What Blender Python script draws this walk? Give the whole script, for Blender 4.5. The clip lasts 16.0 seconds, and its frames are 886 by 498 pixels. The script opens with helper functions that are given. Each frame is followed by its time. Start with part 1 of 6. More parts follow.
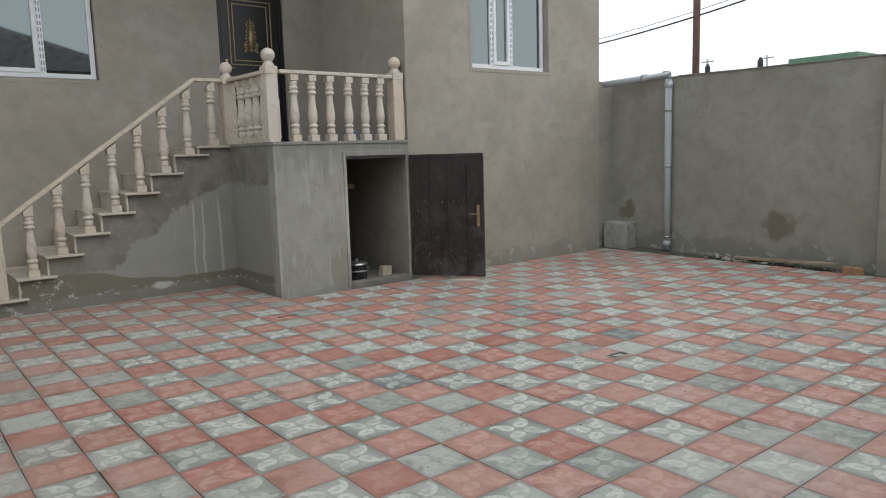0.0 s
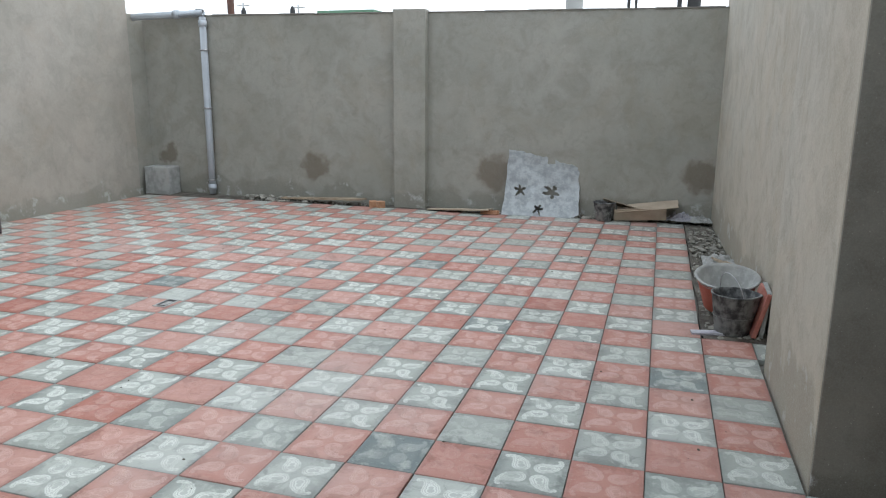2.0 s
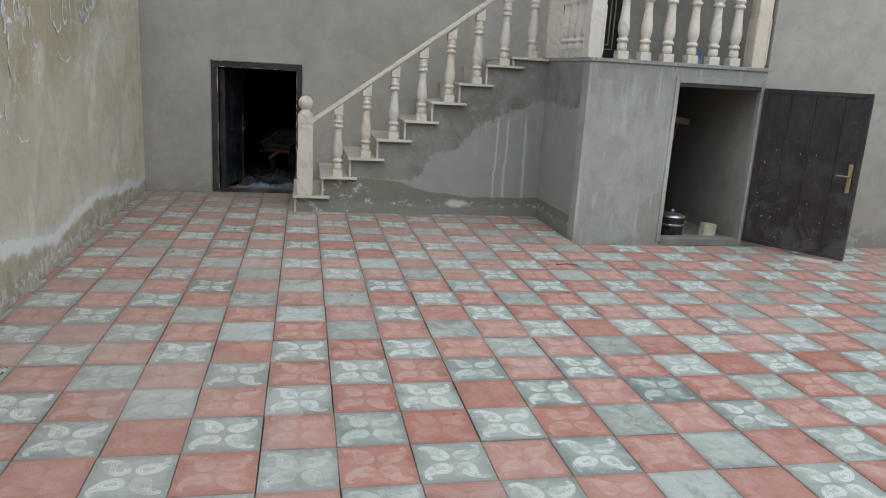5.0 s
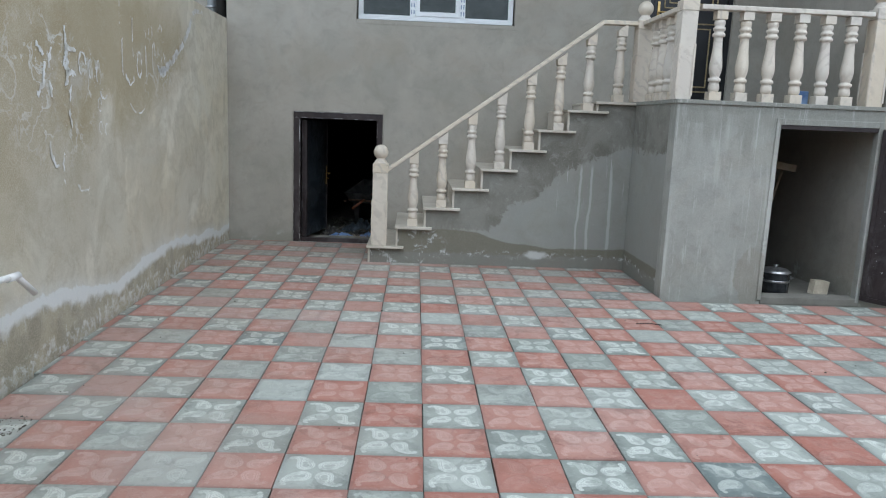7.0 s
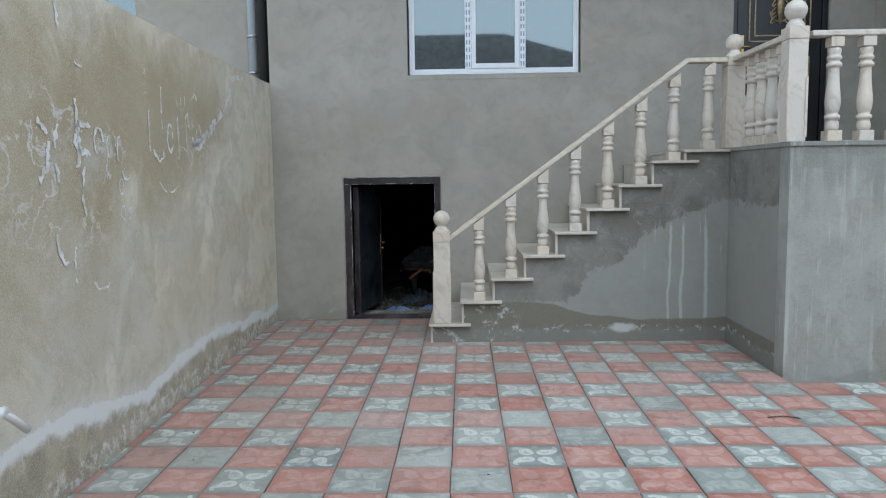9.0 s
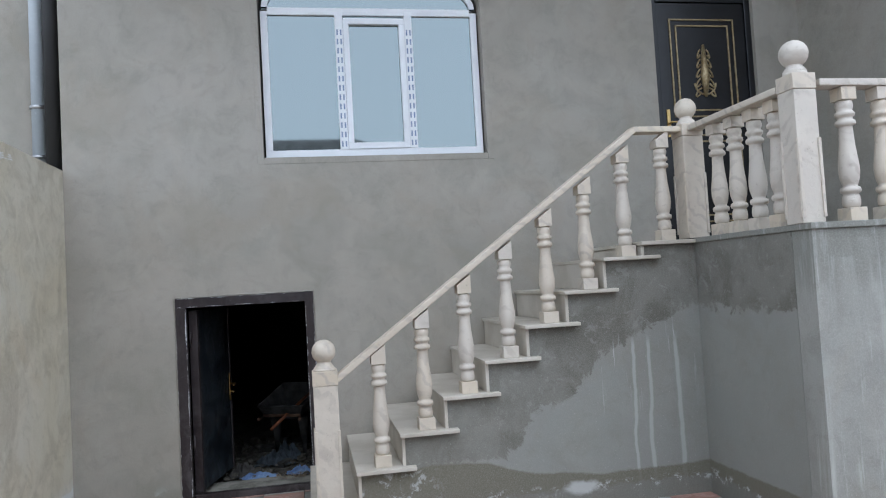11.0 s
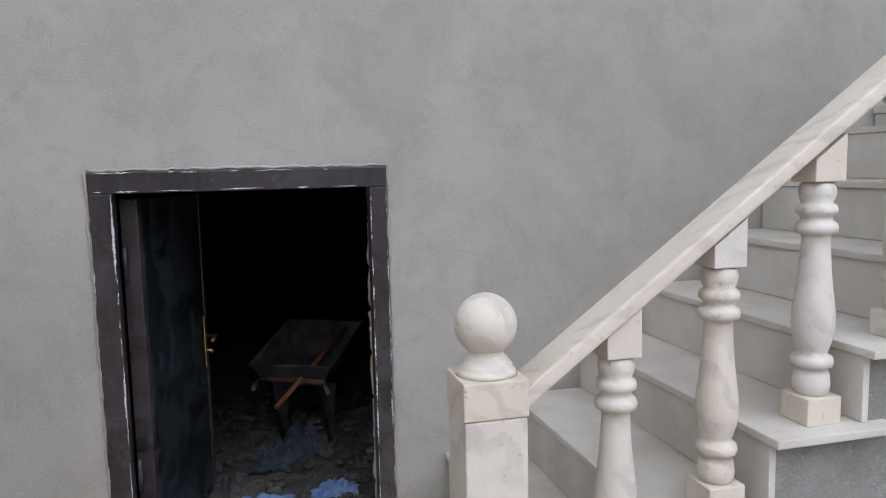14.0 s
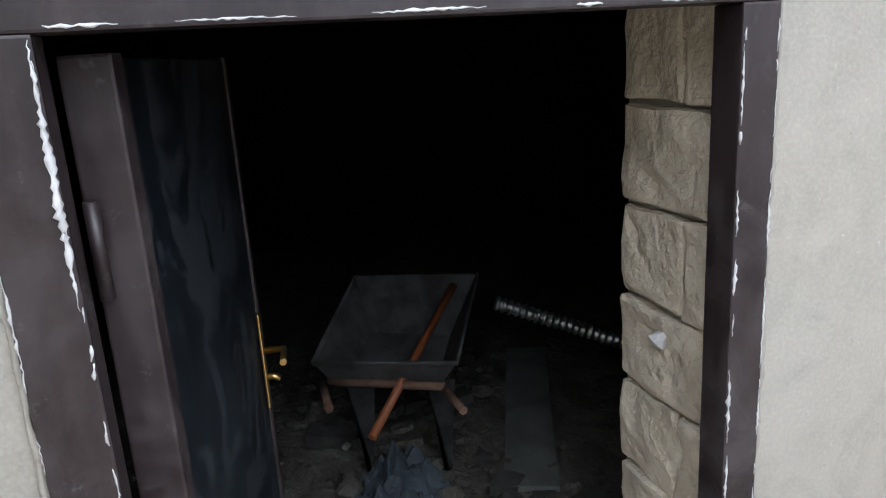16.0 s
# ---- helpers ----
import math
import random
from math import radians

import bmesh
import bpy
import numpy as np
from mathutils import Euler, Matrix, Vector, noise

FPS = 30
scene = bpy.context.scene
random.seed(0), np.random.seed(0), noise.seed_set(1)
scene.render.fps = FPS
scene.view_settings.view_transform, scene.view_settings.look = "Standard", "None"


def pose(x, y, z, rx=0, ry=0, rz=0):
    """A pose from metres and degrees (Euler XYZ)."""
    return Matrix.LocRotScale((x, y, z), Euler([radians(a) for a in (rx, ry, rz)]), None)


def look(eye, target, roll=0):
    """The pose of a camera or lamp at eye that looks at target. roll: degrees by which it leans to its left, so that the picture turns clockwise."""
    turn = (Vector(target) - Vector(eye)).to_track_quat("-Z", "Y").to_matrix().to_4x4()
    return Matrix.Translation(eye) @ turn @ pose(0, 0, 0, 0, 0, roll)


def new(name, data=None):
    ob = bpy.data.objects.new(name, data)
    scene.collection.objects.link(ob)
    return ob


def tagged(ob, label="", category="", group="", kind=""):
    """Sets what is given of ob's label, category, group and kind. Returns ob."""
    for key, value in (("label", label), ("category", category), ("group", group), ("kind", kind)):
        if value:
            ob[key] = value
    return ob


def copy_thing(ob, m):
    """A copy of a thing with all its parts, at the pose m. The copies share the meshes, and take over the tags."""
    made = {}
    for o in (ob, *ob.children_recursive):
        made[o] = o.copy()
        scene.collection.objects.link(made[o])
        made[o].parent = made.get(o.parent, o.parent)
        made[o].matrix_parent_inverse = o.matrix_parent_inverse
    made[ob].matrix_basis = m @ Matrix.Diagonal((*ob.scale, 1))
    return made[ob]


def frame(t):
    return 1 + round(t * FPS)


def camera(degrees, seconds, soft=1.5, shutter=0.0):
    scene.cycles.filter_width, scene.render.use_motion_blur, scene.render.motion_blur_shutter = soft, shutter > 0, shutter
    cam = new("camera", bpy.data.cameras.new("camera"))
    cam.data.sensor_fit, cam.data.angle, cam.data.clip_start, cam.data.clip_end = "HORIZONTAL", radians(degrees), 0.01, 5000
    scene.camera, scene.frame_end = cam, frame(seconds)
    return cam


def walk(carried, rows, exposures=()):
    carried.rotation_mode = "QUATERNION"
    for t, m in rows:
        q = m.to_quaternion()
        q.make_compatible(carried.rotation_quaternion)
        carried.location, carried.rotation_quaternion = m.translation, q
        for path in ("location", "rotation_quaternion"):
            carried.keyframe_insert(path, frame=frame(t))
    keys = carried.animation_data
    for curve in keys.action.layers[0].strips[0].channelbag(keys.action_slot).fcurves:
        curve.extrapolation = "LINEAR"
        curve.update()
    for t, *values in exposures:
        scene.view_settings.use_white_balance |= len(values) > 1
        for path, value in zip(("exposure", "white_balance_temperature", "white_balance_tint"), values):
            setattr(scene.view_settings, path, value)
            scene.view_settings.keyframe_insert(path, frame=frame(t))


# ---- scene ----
cam = camera(63.2, 16.0, soft=1.1)

PATH = [
    (0, (0.854, -9.58, 1.552), (2.087, -8.027, 1.285), -1.7),
    (0.5, (0.868, -9.576, 1.471), (2.514, -8.502, 1.102), -2.0),
    (1, (0.865, -9.695, 1.484), (2.738, -9.149, 1.043), -0.8),
    (1.5, (0.899, -9.701, 1.519), (2.813, -9.336, 1.069), -1.0),
    (2, (0.903, -9.614, 1.52), (2.775, -9.057, 1.09), 0.4),
    (2.5, (0.99, -9.561, 1.514), (2.745, -8.688, 1.118), 1.1),
    (3, (1.035, -9.57, 1.51), (2.585, -8.363, 1.136), 2.1),
    (3.5, (1.109, -9.469, 1.508), (2.4, -8.005, 1.074), 1.8),
    (4, (1.334, -9.204, 1.497), (2.106, -7.438, 0.962), 2.9),
    (4.5, (1.527, -9.054, 1.444), (1.932, -7.157, 0.955), 1.3),
    (4.7, (1.632, -8.86, 1.486), (2.046, -6.963, 1.006), 2.8),
    (7, (2.146, -8.401, 1.451), (2.23, -6.434, 1.102), 2.3),
    (7.5, (2.116, -8.448, 1.486), (2.174, -6.477, 1.151), 2.2),
    (8, (2.065, -8.172, 1.489), (2.169, -6.206, 1.138), 3.5),
    (8.5, (1.995, -7.896, 1.481), (2.094, -5.927, 1.145), 0.9),
    (9, (2.005, -7.546, 1.502), (1.944, -5.557, 1.301), -0.8),
    (9.5, (2.067, -7.162, 1.579), (2.123, -5.172, 1.389), 2.0),
    (9.7, (1.996, -6.916, 1.605), (2.199, -4.926, 1.604), 1.7),
    (11.8, (1.636, -4.926, 1.477), (2.02, -2.966, 1.57), -3.6),
    (12, (1.59, -4.721, 1.489), (1.992, -2.762, 1.518), -2.9),
    (12.5, (1.533, -4.238, 1.466), (1.998, -2.296, 1.357), -0.5),
    (13, (1.5, -3.667, 1.536), (1.873, -1.721, 1.264), -2.7),
    (13.5, (1.344, -3.162, 1.4), (1.757, -1.209, 1.284), -1.1),
    (14, (1.3, -2.643, 1.484), (1.787, -0.716, 1.263), -1.3),
    (14.5, (1.222, -2.151, 1.461), (1.622, -0.201, 1.271), -3.0),
    (14.8, (1.139, -1.885, 1.434), (1.535, 0.06, 1.189), -1.9),
    (15, (1.048, -1.707, 1.421), (1.487, 0.221, 1.121), -2.2),
    (15.4, (0.964, -1.356, 1.389), (1.496, 0.515, 0.924), -2.5),
    (16, (0.97, -0.862, 1.377), (1.557, 0.98, 0.863), -3.6),
]
EXPOSURES = [(0.0, 0.25, 6500, 8), (0.5, 0.5, 6400, 8), (1.5, 0.68, 6250, 9), (2.5, 0.85, 5950, 6), (3.5, 0.52, 6200, 8), (4.5, 0.55, 6100, 7),
             (7.0, 0.72, 5700, 5), (9.5, 0.72, 5600, 5), (12.5, 1.07, 5700, 13), (13.5, 1.20, 5700, 13), (14.0, 1.15, 5700, 13), (14.5, 1.25, 5750, 11), (15.0, 1.22, 5700, 8), (16.0, 1.95, 5800, 9)]
walk(cam, [(t, look(eye, target, roll)) for t, eye, target, roll in PATH], EXPOSURES)

# ---- world, sun, exposure ----
world = bpy.data.worlds.new("world")
scene.world = world
world.use_nodes = True
wn = world.node_tree
bg = wn.nodes["Background"]
sky = wn.nodes.new("ShaderNodeTexSky")
sky.sky_type, sky.sun_disc = "NISHITA", False
sky.sun_elevation, sky.sun_rotation = radians(60), radians(160)
sky.air_density, sky.dust_density, sky.ozone_density = 1.0, 3.0, 1.0
veil = wn.nodes.new("ShaderNodeMix")
veil.data_type = "RGBA"
veil.inputs[0].default_value = 0.82
veil.inputs[7].default_value = (6.9, 7.1, 7.4, 1)  # even cloud cover
bg.inputs["Strength"].default_value = 0.15
wn.links.new(sky.outputs[0], veil.inputs[6])
wn.links.new(veil.outputs[2], bg.inputs[0])
sun = new("sun", bpy.data.lights.new("sun", "SUN"))
sun.data.energy, sun.data.angle, sun.data.color = 0.5, radians(70), (1, 0.99, 0.97)
sun.matrix_world = look((6.7, -14.7, 16.3), (5, -10, 8), 0)


# ---- node helpers ----
class Mat:
    def __init__(self, name, rough=0.85, metal=0.0):
        self.m = bpy.data.materials.new(name)
        self.m.use_nodes = True
        self.t = self.m.node_tree
        self.b = self.t.nodes["Principled BSDF"]
        self.b.inputs["Roughness"].default_value = rough
        self.b.inputs["Metallic"].default_value = metal
        self.c = self.n("ShaderNodeTexCoord")

    def n(self, kind, **kw):
        node = self.t.nodes.new(kind)
        for k, v in kw.items():
            if k == "operation":
                node.operation = v
            elif k == "data_type":
                node.data_type = v
        return node

    def link(self, a, b):
        self.t.links.new(a, b)

    def put(self, socket, v):
        if isinstance(v, (int, float, tuple)):
            socket.default_value = v
        else:
            self.link(v, socket)

    def math(self, op, a, b=0.0, c=None, clamp=False):
        m = self.n("ShaderNodeMath", operation=op)
        m.use_clamp = clamp
        self.put(m.inputs[0], a)
        self.put(m.inputs[1], b)
        if c is not None:
            self.put(m.inputs[2], c)
        return m.outputs[0]

    def noise(self, scale, detail=4.0, vec=None, rough=0.55, warp=0.0):
        t = self.n("ShaderNodeTexNoise")
        t.inputs["Scale"].default_value = scale
        t.inputs["Detail"].default_value = detail
        t.inputs["Roughness"].default_value = rough
        t.inputs["Distortion"].default_value = warp
        self.link(vec or self.c.outputs["Object"], t.inputs["Vector"])
        return t.outputs["Fac"]

    def ramp(self, fac, lo, hi, a=0.0, b=1.0):
        r = self.n("ShaderNodeMapRange")
        r.interpolation_type = "SMOOTHSTEP"
        for i, v in enumerate((fac, lo, hi, a, b)):
            self.put(r.inputs[i], v)
        return r.outputs[0]

    def mix(self, fac, a, b):
        m = self.n("ShaderNodeMix", data_type="RGBA")
        self.put(m.inputs[0], fac)
        for s, v in ((m.inputs[6], a), (m.inputs[7], b)):
            self.put(s, (*v, 1.0) if isinstance(v, tuple) else v)
        return m.outputs[2]

    def xyz(self, coord="Object"):
        s = self.n("ShaderNodeSeparateXYZ")
        self.link(self.c.outputs[coord], s.inputs[0])
        return s.outputs

    def bump(self, height, strength=0.3, dist=0.01):
        b = self.n("ShaderNodeBump")
        b.inputs["Strength"].default_value = strength
        b.inputs["Distance"].default_value = dist
        self.link(height, b.inputs["Height"])
        self.link(b.outputs[0], self.b.inputs["Normal"])

    def color(self, v):
        self.put(self.b.inputs["Base Color"], (*v, 1.0) if isinstance(v, tuple) else v)
        return self.m


def plain(name, a, b, scale=8.0, rough=0.7, metal=0.0, grain=60.0, bump=0.25, dist=0.004, lo=0.35, hi=0.65):
    m = Mat(name, rough, metal)
    big = m.ramp(m.noise(scale, 5), lo, hi)
    fine = m.noise(grain, 3)
    col = m.mix(big, a, b)
    col = m.mix(m.math("MULTIPLY", m.ramp(fine, 0.55, 0.8), 0.35), col, tuple(min(1, v * 1.35) for v in b))
    m.bump(m.math("ADD", fine, m.math("MULTIPLY", big, 0.6)), bump, dist)
    return m.color(col)


def worn_paint(name, dark, mid, pale, much=0.2):
    """Old oil paint on metal: drawn-out brush streaks, dust and scuffs."""
    m = Mat(name, 0.5)
    x, y, z = m.xyz()
    cmb = m.n("ShaderNodeCombineXYZ")
    m.link(m.math("MULTIPLY", m.math("ADD", x, y), 14.0), cmb.inputs[0])
    m.link(m.math("MULTIPLY", z, 3.0), cmb.inputs[2])
    streak = m.ramp(m.noise(1.0, 6, cmb.outputs[0], 0.65), 0.42, 0.60)
    cloud = m.ramp(m.noise(5.0, 6, rough=0.65, warp=0.5), 0.42, 0.60)
    col = m.mix(m.math("MULTIPLY", streak, 0.6), dark, mid)
    col = m.mix(m.math("MULTIPLY", cloud, 0.6), col, mid)
    scuff = m.ramp(m.noise(26.0, 6, rough=0.75, warp=0.3), 0.60, 0.68)
    col = m.mix(m.math("MULTIPLY", scuff, much * 2), col, pale)
    dust = m.math("MULTIPLY", m.ramp(m.noise(3.5, 6, rough=0.7, warp=0.6), 0.46, 0.62), m.ramp(z, 0.1, 1.1, 1.0, 0.25))
    col = m.mix(m.math("MULTIPLY", dust, much * 2.5, clamp=True), col, pale)
    m.bump(m.noise(18.0, 5), 0.25, 0.004)
    m.put(m.b.inputs["Roughness"], m.ramp(cloud, 0.3, 0.7, 0.42, 0.7))
    return m.color(col)


def profile(m, x, pts):
    """A height that follows x from point to point."""
    x0, x1, top = pts[0][0], pts[-1][0], max(p[1] for p in pts)
    r = m.n("ShaderNodeValToRGB")
    e = r.color_ramp.elements
    e[0].position, e[0].color = 0.0, (*(pts[0][1] / top,) * 3, 1)
    e[1].position, e[1].color = 1.0, (*(pts[-1][1] / top,) * 3, 1)
    for a, b in pts[1:-1]:
        e.new((a - x0) / (x1 - x0)).color = (*(b / top,) * 3, 1)
    m.link(m.math("DIVIDE", m.math("SUBTRACT", x, x0), x1 - x0, clamp=True), r.inputs[0])
    return m.math("MULTIPLY", r.outputs[0], top)


def plaster(name, base, alt, dark, damp=0.25, spots=(), salt=None, patch=0.0, streak=0.0, blobs=(), extra=None):
    """Cement render: cloudy patches, trowel marks, damp foot with an uneven edge, filled holes, salt line."""
    m = Mat(name, 0.92)
    x, y, z = m.xyz()
    cloud = m.ramp(m.noise(0.9, 6, warp=0.6), 0.38, 0.62)
    mid = m.ramp(m.noise(3.2, 7, rough=0.65, warp=0.8), 0.42, 0.66)
    col = m.mix(cloud, base, alt)
    col = m.mix(m.math("MULTIPLY", mid, 0.45), col, dark)
    col = m.mix(m.math("MULTIPLY", m.ramp(m.noise(1.7, 6, rough=0.6, warp=0.5), 0.48, 0.62), 0.35), col, tuple(v * w for v, w in zip(alt, (1.12, 1.08, 1.06))))
    warm = m.ramp(m.noise(1.3, 5, rough=0.6, warp=0.9), 0.50, 0.64)
    col = m.mix(m.math("MULTIPLY", warm, 0.28), col, (base[0] * 0.98, base[1] * 0.90, base[2] * 0.80))
    smear = m.ramp(m.noise(8.0, 7, rough=0.7, warp=1.0), 0.50, 0.64)
    col = m.mix(m.math("MULTIPLY", smear, 0.22), col, tuple(v * 0.88 for v in dark))
    nicks = m.ramp(m.noise(38.0, 5, rough=0.75), 0.66, 0.70)
    col = m.mix(m.math("MULTIPLY", nicks, 0.45), col, tuple(v * 0.55 for v in dark))
    # faint vertical runs
    cmb = m.n("ShaderNodeCombineXYZ")
    m.link(m.math("MULTIPLY", x, 9.0), cmb.inputs[0])
    m.link(m.math("MULTIPLY", y, 9.0), cmb.inputs[1])
    m.link(m.math("MULTIPLY", z, 0.7), cmb.inputs[2])
    runs = m.ramp(m.noise(1.0, 4, cmb.outputs[0]), 0.55, 0.75)
    light = tuple(min(1, v * 1.45) for v in alt)
    col = m.mix(m.math("MULTIPLY", runs, 0.05 + streak), col, light)
    # damp foot
    edge = m.math("ADD", m.math("MULTIPLY", m.noise(1.6, 5, warp=0.5), 0.75), damp - 0.37)
    foot = m.ramp(m.math("SUBTRACT", edge, z), -0.03, 0.05)
    col = m.mix(m.math("MULTIPLY", foot, 0.6), col, dark)
    white = m.math("MULTIPLY", foot, m.ramp(m.noise(5.5, 6, rough=0.7), 0.56, 0.66))
    col = m.mix(m.math("MULTIPLY", white, 0.6), col, (0.50, 0.51, 0.49))
    if patch:
        p = m.ramp(m.noise(0.75, 5, warp=0.4), 0.5, 0.53)
        col = m.mix(m.math("MULTIPLY", p, patch), col, dark)
    if salt:
        a, b, gain = salt
        wave = profile(m, y, ((-10.3, 0.24), (-7.0, 0.32), (-5.06, 0.37), (-4.52, 0.40), (-4.2, 0.39), (-3.79, 0.31), (-3.35, 0.235), (-3.0, 0.275), (-2.74, 0.315), (-2.2, 0.325), (-1.7, 0.31), (-1.39, 0.26), (-1.1, 0.225), (-0.8, 0.25), (-0.45, 0.16), (0.0, 0.20)))
        wave = m.math("ADD", wave, m.math("MULTIPLY_ADD", m.noise(7.0, 8, rough=0.7), 0.13, -0.065))
        off = m.math("SUBTRACT", z, wave)
        thick = m.math("MULTIPLY_ADD", m.noise(4.0, 5), 0.16, 0.0)
        band = m.math("MULTIPLY", m.ramp(m.math("ADD", off, thick), -0.03, 0.03), m.ramp(off, -0.004, 0.014, 1.0, 0.0))
        bloom = m.math("MULTIPLY", m.ramp(off, 0.0, 0.10, 0.35, 0.0), m.ramp(off, -0.02, 0.0))
        cmb2 = m.n("ShaderNodeCombineXYZ")
        m.link(m.math("MULTIPLY", y, 22.0), cmb2.inputs[1])
        m.link(m.math("MULTIPLY", z, 5.0), cmb2.inputs[2])
        drip = m.math("MULTIPLY", m.ramp(m.noise(1.0, 5, cmb2.outputs[0], 0.7), 0.56, 0.66), m.ramp(off, -0.20, -0.04))
        drip = m.math("MULTIPLY", drip, m.ramp(off, -0.01, 0.0, 1.0, 0.0))
        foot2 = m.math("SUBTRACT", m.math("MULTIPLY_ADD", m.noise(6.0, 7, rough=0.7), 0.42, -0.10), z)
        frost = m.math("MULTIPLY", m.ramp(foot2, -0.01, 0.02), m.ramp(m.noise(16.0, 7, rough=0.75), 0.44, 0.60))
        frost = m.math("MULTIPLY", frost, m.ramp(foot2, 0.02, 0.16, 1.0, 0.35))
        wet = m.mix(m.ramp(m.noise(6.0, 6, rough=0.7), 0.4, 0.6), tuple(0.62 * v for v in dark), dark)
        col = m.mix(m.math("MULTIPLY", m.ramp(off, -0.02, 0.01, 1.0, 0.0), 0.75), col, wet)
        white = m.math("MAXIMUM", m.math("MAXIMUM", band, bloom), m.math("MAXIMUM", m.math("MULTIPLY", drip, 0.6), m.math("MULTIPLY", frost, 0.65)))
        col = m.mix(m.math("MULTIPLY", white, gain), col, (0.66, 0.67, 0.65))
    for sx, sy, sz, r in spots:
        d = m.n("ShaderNodeVectorMath", operation="DISTANCE")
        m.link(m.c.outputs["Object"], d.inputs[0])
        d.inputs[1].default_value = (sx, sy, sz)
        dist = m.math("ADD", d.outputs["Value"], m.math("MULTIPLY_ADD", m.noise(6.0, 5), 0.35, -0.17))
        col = m.mix(m.math("MULTIPLY", m.ramp(dist, r * 0.55, r, 1.0, 0.0), 0.8), col, (0.13, 0.105, 0.075))
    ragged = m.math("MULTIPLY_ADD", m.noise(2.6, 7, rough=0.62, warp=0.4), 1.6, -0.8)
    for bx, bz, rx, rz, colour, amount in blobs:
        ux = m.math("DIVIDE", m.math("SUBTRACT", x, bx), rx)
        uz = m.math("DIVIDE", m.math("SUBTRACT", z, bz), rz)
        d = m.math("SQRT", m.math("ADD", m.math("MULTIPLY", ux, ux), m.math("MULTIPLY", uz, uz)))
        d = m.math("ADD", d, ragged)
        col = m.mix(m.math("MULTIPLY", m.ramp(d, 0.93, 1.05, 1.0, 0.0), amount), col, colour)
    if extra:
        col = extra(m, col, x, y, z)
    fine = m.noise(140.0, 3)
    speck = m.ramp(m.noise(90.0, 2), 0.68, 0.74)
    col = m.mix(m.math("MULTIPLY", m.ramp(fine, 0.35, 0.75), 0.22), col, light)
    col = m.mix(m.math("MULTIPLY", speck, 0.35), col, (0.55, 0.54, 0.50))
    trowel = m.noise(7.0, 6, rough=0.6, warp=1.2)
    m.bump(m.math("SUBTRACT", m.math("ADD", m.math("MULTIPLY", fine, 0.10), trowel), m.math("MULTIPLY", nicks, 0.6)), 0.28, 0.012)
    return m.color(col)


